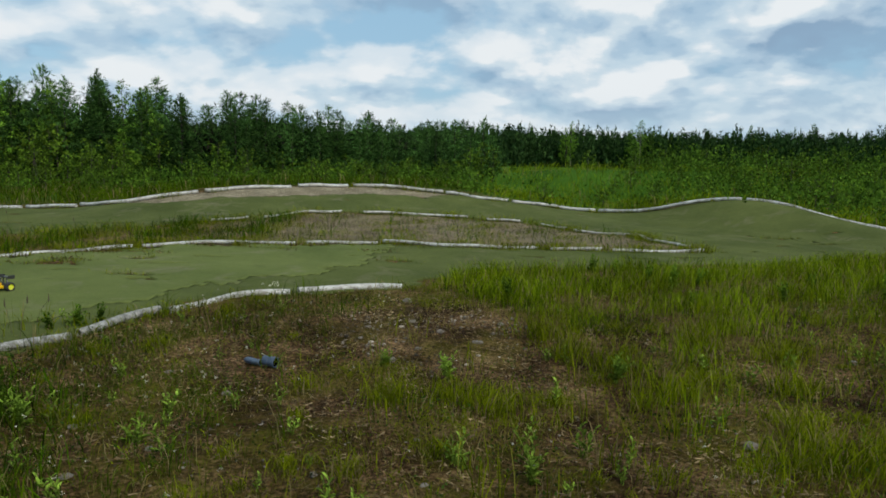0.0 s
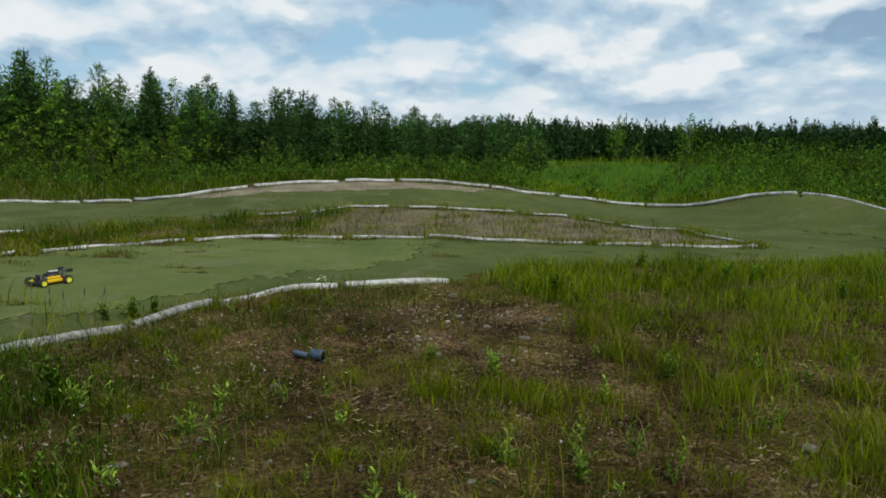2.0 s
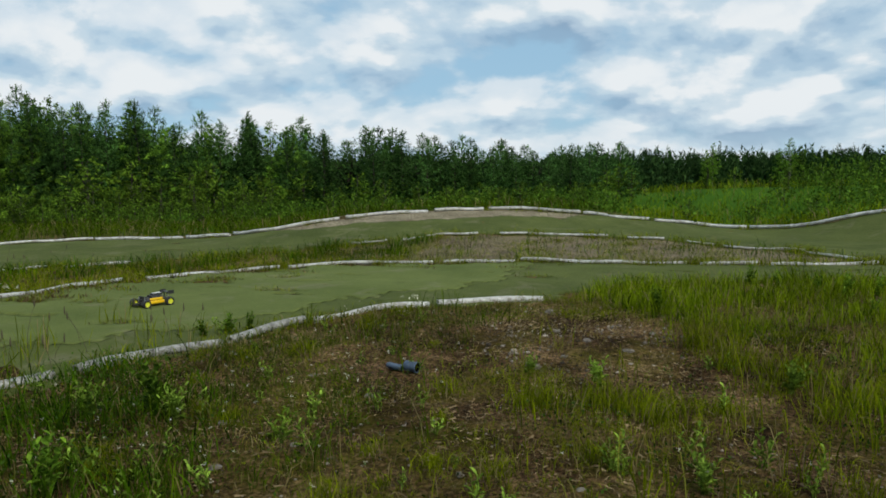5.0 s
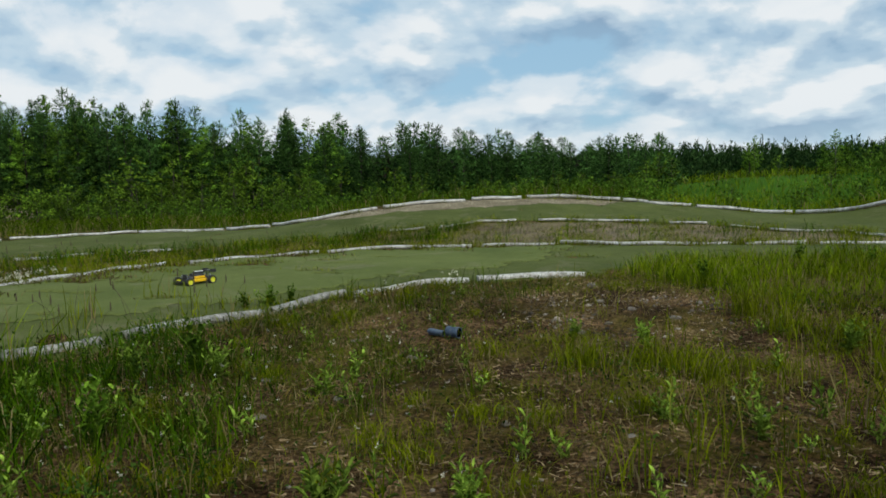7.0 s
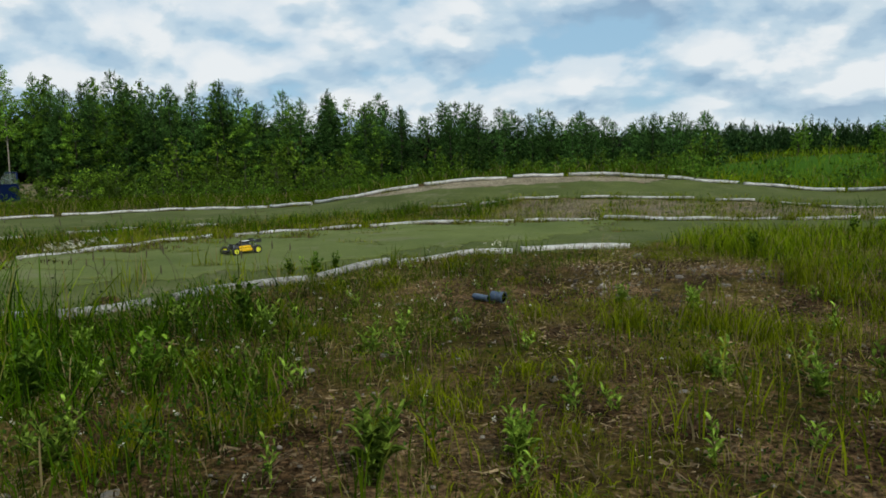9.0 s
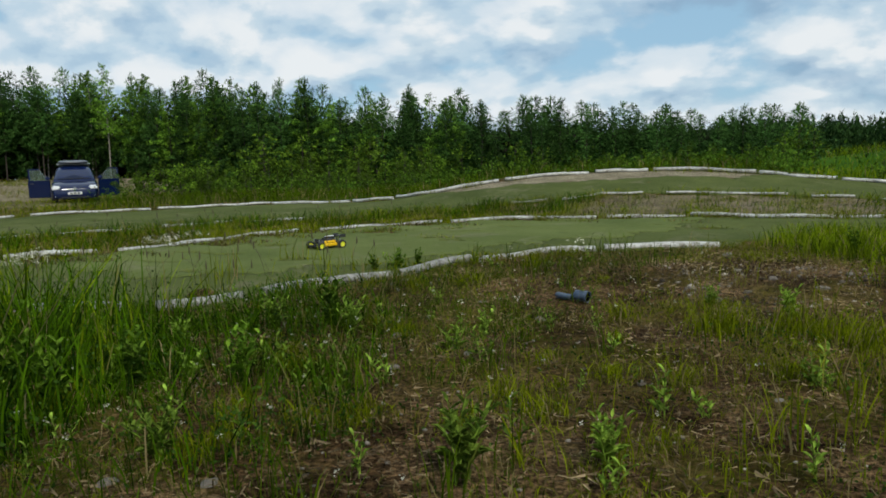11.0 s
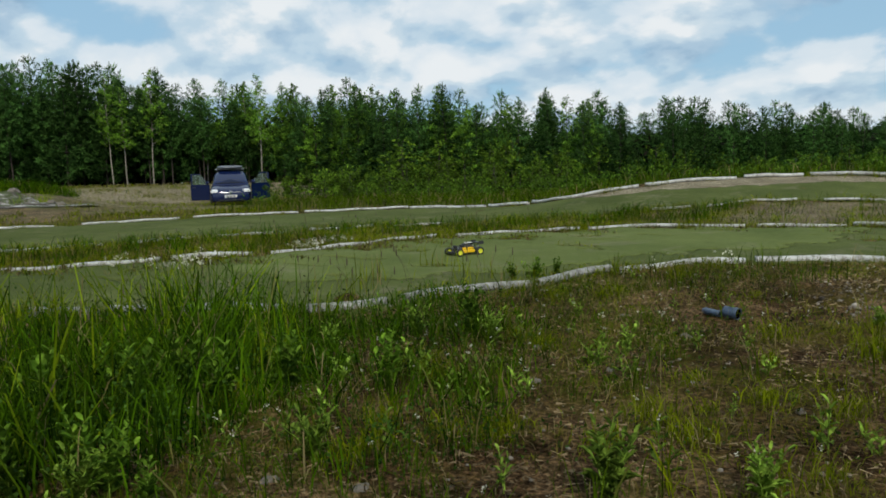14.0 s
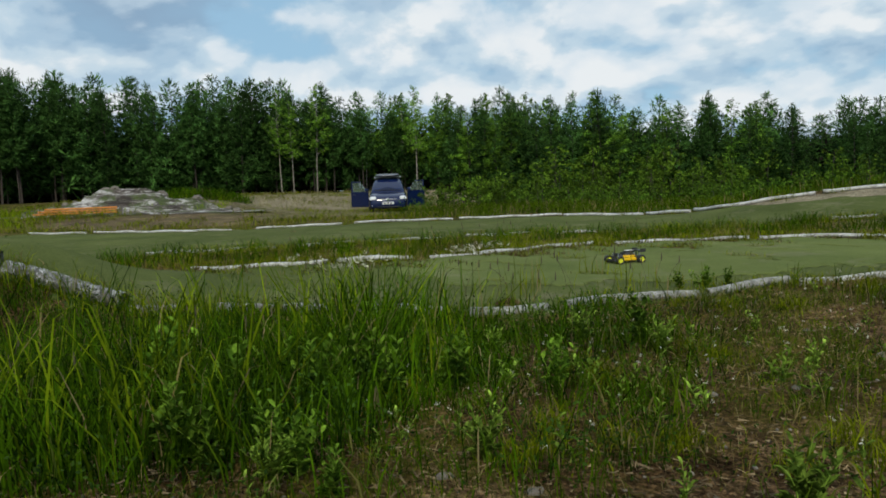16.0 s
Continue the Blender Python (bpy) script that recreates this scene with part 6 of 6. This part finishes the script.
    for bx in (-0.1, -1.2):
        part("roof_bar", box_bm(bx - 0.03, bx + 0.03, -0.66, 0.66, 1.67, 1.725, 0.015, 1), MAT["dull_metal"], car)
    return car


def make_buggy(x, y, heading):
    """The yellow model buggy; its nose is +x."""
    car = empty("toy_buggy", pose(x, y, float(ground_z(x, y)) + 0.032, 0, 0, heading), "yellow and black radio-controlled toy buggy on the carpet", "toy car")
    part("chassis", box_bm(-0.20, 0.19, -0.055, 0.055, 0.030, 0.045, 0.004, 1), MAT["black_plastic"], car)
    rings = [rounded(a, b, c, d, 16, 3.0, 0.35) for a, b, c, d in ((0.17, 0.02, 0.055, 0.07), (0.12, 0.035, 0.045, 0.09), (0.05, 0.055, 0.045, 0.115), (0.0, 0.062, 0.045, 0.15), (-0.07, 0.062, 0.045, 0.152), (-0.13, 0.055, 0.05, 0.115), (-0.18, 0.045, 0.055, 0.09))]
    piece("body_shell", *lofted(rings), "black_plastic", car, "black body shell with yellow panels", True)
    part("windscreen", box_bm(0.010, 0.050, -0.045, 0.045, 0.095, 0.140, 0.010, 2), MAT["black_plastic"], car)
    part("roof_panel", box_bm(-0.13, 0.012, -0.036, 0.036, 0.135, 0.158, 0.008, 2), MAT["black_plastic"], car)
    part("nose_cover", box_bm(0.07, 0.17, -0.035, 0.035, 0.075, 0.102, 0.010, 2), MAT["black_plastic"], car)
    part("roof_stripe", box_bm(-0.12, 0.0, -0.020, 0.020, 0.152, 0.162, 0.004, 1), MAT["plate_white"], car, "pale roof stripe")
    for s in (-1, 1):
        part("side_panel", box_bm(-0.11, 0.06, s * 0.060 - 0.006, s * 0.060 + 0.006, 0.078, 0.106, 0.005, 1), MAT["yellow_paint"], car, "bright yellow side panel")
        part("side_guard", box_bm(-0.12, 0.08, s * 0.075 - 0.014, s * 0.075 + 0.014, 0.035, 0.075, 0.008, 1), MAT["yellow_paint"], car)
        for wx, r in ((0.155, 0.052), (-0.155, 0.055)):
            wheel(car, wx, s * 0.135, r, r, 0.055, "rubber", "rim_yellow")
            part("suspension_arm", box_bm(wx - 0.02, wx + 0.02, min(s * 0.03, s * 0.12), max(s * 0.03, s * 0.12), 0.036, 0.048, 0.003, 1), MAT["black_plastic"], car)
            part("shock", box_bm(wx - 0.03, wx - 0.014, s * 0.06 - 0.008, s * 0.06 + 0.008, 0.05, 0.125, 0.004, 1), MAT["dull_metal"], car)
    part("bumper", box_bm(0.19, 0.235, -0.075, 0.075, 0.035, 0.065, 0.012, 2), MAT["black_plastic"], car)
    part("shock_tower", box_bm(0.118, 0.126, -0.07, 0.07, 0.05, 0.135, 0.003, 1), MAT["black_plastic"], car)
    part("wing", box_bm(-0.245, -0.175, -0.09, 0.09, 0.150, 0.160, 0.004, 1), MAT["black_plastic"], car, "black rear wing")
    for s in (-1, 1):
        part("wing_end", box_bm(-0.25, -0.17, s * 0.09 - 0.003, s * 0.09 + 0.003, 0.135, 0.178, 0.001, 1), MAT["black_plastic"], car)
        part("wing_mount", box_bm(-0.20, -0.185, s * 0.03 - 0.004, s * 0.03 + 0.004, 0.06, 0.152, 0.002, 1), MAT["black_plastic"], car)
    car.scale = (0.82, 0.82, 0.82)
    return car


def make_broken_pipe():
    g = float(ground_z(-1.33, 4.62))
    pipe = empty("broken_pipe", pose(-1.31, 4.62, g + 0.045, 0, 3, -20), "broken blue-grey plastic pipe lying on the soil", "pipe")
    v, f = tube([(u, 0, 0) for u in np.linspace(-0.11, 0.04, 8)], 0.052, 18, 0, 0.005)
    piece("sleeve", v, f, "blue_pipe", pipe, "blue-grey pipe end with an open mouth", True)
    # added black disc: the mouth's inner darkness as plain colour
    bm = bmesh.new()
    bmesh.ops.create_circle(bm, cap_ends=True, segments=18, radius=0.050, matrix=Matrix.Translation((0.036, 0, 0)) @ Matrix.Rotation(math.pi / 2, 4, "Y"))
    part("soil_plug", bm, MAT["hollow"], pipe, "black disc standing for the shade inside the pipe")
    v, f = tube([(u, 0, 0) for u in np.linspace(0.012, 0.045, 3)], 0.057, 18, 0, 0.006)
    piece("collar", v, f, "blue_pipe", pipe, "", True)
    v, f = tube([(u, 0.02 * math.sin(u * 9), -0.018 + 0.03 * (u + 0.13)) for u in np.linspace(-0.34, -0.14, 9)], 0.042, 14, 0, 0.005)
    v[:, 2] = np.where(v[:, 2] > -0.015, -0.015 + (v[:, 2] + 0.015) * 0.35, v[:, 2])
    piece("crushed_length", v, f, "blue_pipe", pipe, "crushed half-buried length", True)
    pipe.scale = (0.62, 0.66, 0.66)


def make_pile():
    rng = np.random.default_rng(2)
    n, m = 60, 44
    xs, ys = np.linspace(-5.2, 5.2, n), np.linspace(-3.2, 3.2, m)
    v = []
    for b in ys:
        for a in xs:
            h = 1.12 * math.exp(-abs((a + 0.2) / 2.0) ** 2.4 - (b / 1.7) ** 2) + 0.42 * math.exp(-((a - 2.5) / 1.0) ** 2 - ((b + 0.6) / 1.2) ** 2) + 0.26 * math.exp(-((a + 3.4) / 1.6) ** 2 - (b / 1.2) ** 2)
            p = Vector((a * 0.8, b * 0.8, 3.0))
            h *= 1 + 0.22 * noise.noise(p) + 0.16 * noise.noise(p * 2.6) + 0.10 * noise.noise(p * 6.0)
            # slumped layers
            h += 0.05 * math.sin(h * 26)
            v.append((a, b, h - 0.06))
    i = np.arange(n * m).reshape(m, n)
    q = np.stack([i[:-1, :-1], i[:-1, 1:], i[1:, 1:], i[1:, :-1]], -1).reshape(-1, 4)
    heap = new("sandpile", mesh("sandpile", np.array(v), q, MAT["heap"], True))
    cx, cy = -31.3, 11.4
    turn = 70
    heap.matrix_basis = pose(cx, cy, 0.38, 0, 0, turn)
    tagged(heap, "grey-white heap of sand and rubble", "heap")
    kinds = [rock_mesh(rng, s, 0.22) for s in (0.6, 0.75)]
    c, s = math.cos(radians(turn)), math.sin(radians(turn))
    for _ in range(34):
        a, b = rng.uniform(-3.6, 4.2), rng.uniform(-2.4, 2.7)
        r = rng.uniform(0.05, 0.17)
        k = int(np.argmin(np.abs(xs - a))) + n * int(np.argmin(np.abs(ys - b)))
        ob = new("boulder", kinds[rng.integers(2)])
        ob.matrix_basis = pose(cx + c * a - s * b, cy + s * a + c * b, 0.38 + v[k][2] + r * 0.15, 0, 0, rng.uniform(0, 360))
        ob.scale = (r * 1.3, r, r)
        tagged(ob, "pale grey boulder on the sand heap", "stone", "boulders on the heap")


def make_planks():
    x, y = -28.9, 8.6
    g = float(ground_z(x, y))
    rows = [(0.13 * (k % 4), 0.085 * (k // 4), (2.6, 2.3, 2.5, 2.2, 2.4, 2.0, 2.5, 2.3, 1.9, 2.4)[k], (0, 2, -2, 1, 3, -3, 1, -1, 4, -2)[k]) for k in range(10)]
    for k, (dx, dz, ln, tilt) in enumerate(rows):
        bm = box_bm(-0.055, 0.055, -ln / 2, ln / 2, 0, 0.055, 0.008, 1)
        ob = part("plank", bm, MAT["orange_wood"])
        ob.matrix_basis = pose(x - dx, y + 0.16 * math.sin(k * 2.3), g + 0.135 + dz, 0, 0, -14 + tilt)
        tagged(ob, "bright orange plank in a low stack", "plank", "stack of orange planks")
    for dz in (0.19, 0.275):
        for d in (-0.75, 0.7):
            ob = part("spacer", box_bm(-0.28, 0.28, -0.025, 0.025, 0, 0.03, 0.004, 1), MAT["bark"])
            ob.matrix_basis = pose(x - 0.20 + d * 0.24, y + d * 0.97, g + dz, 0, 0, -14)
            tagged(ob, "thin dark batten between layers of planks", "batten", "battens between planks")
    for d in (-0.8, 0.8):
        bm = box_bm(-0.30, 0.30, -0.05, 0.05, 0, 0.135, 0.01, 1)
        ob = part("bearer", bm, MAT["bark"])
        ob.matrix_basis = pose(x - 0.18 + d * 0.24, y + d * 0.97, g, 0, 0, -14)
        tagged(ob, "dark wooden bearer under the plank stack", "beam", "bearers under planks")


make_car(-28.1, 22.5, (-1.5, 0.6))
make_buggy(-4.53, 6.48, 246)
make_seed_stalks()
make_broken_pipe()
make_pile()
make_planks()


def make_bushes():
    """Leafy bushes beside the parked car."""
    rng = np.random.default_rng(52)
    kinds = [tree("bush", rng, 1.5, 0.9, "sapling", 700, "bark", "sapling", 0.085, "leafy green bush beside the parked minivan", "bush") for _ in range(2)]
    for i, t in enumerate(kinds):
        t.matrix_basis = pose(-70 - 3 * i, 48, 0)
        t["group"] = "bushes by the car"
    for x, y, s in ((-22.6, 20.3, 0.62), (-21.9, 20.9, 0.72), (-21.0, 21.4, 0.8), (-22.2, 21.8, 0.85), (-20.6, 22.4, 0.8), (-21.5, 23.0, 0.9), (-19.8, 21.2, 0.6), (-19.4, 23.0, 0.8), (-23.4, 21.6, 0.7)):
        stand(kinds[rng.integers(2)], x, y, s, rng.uniform(0, 360))


make_bushes()
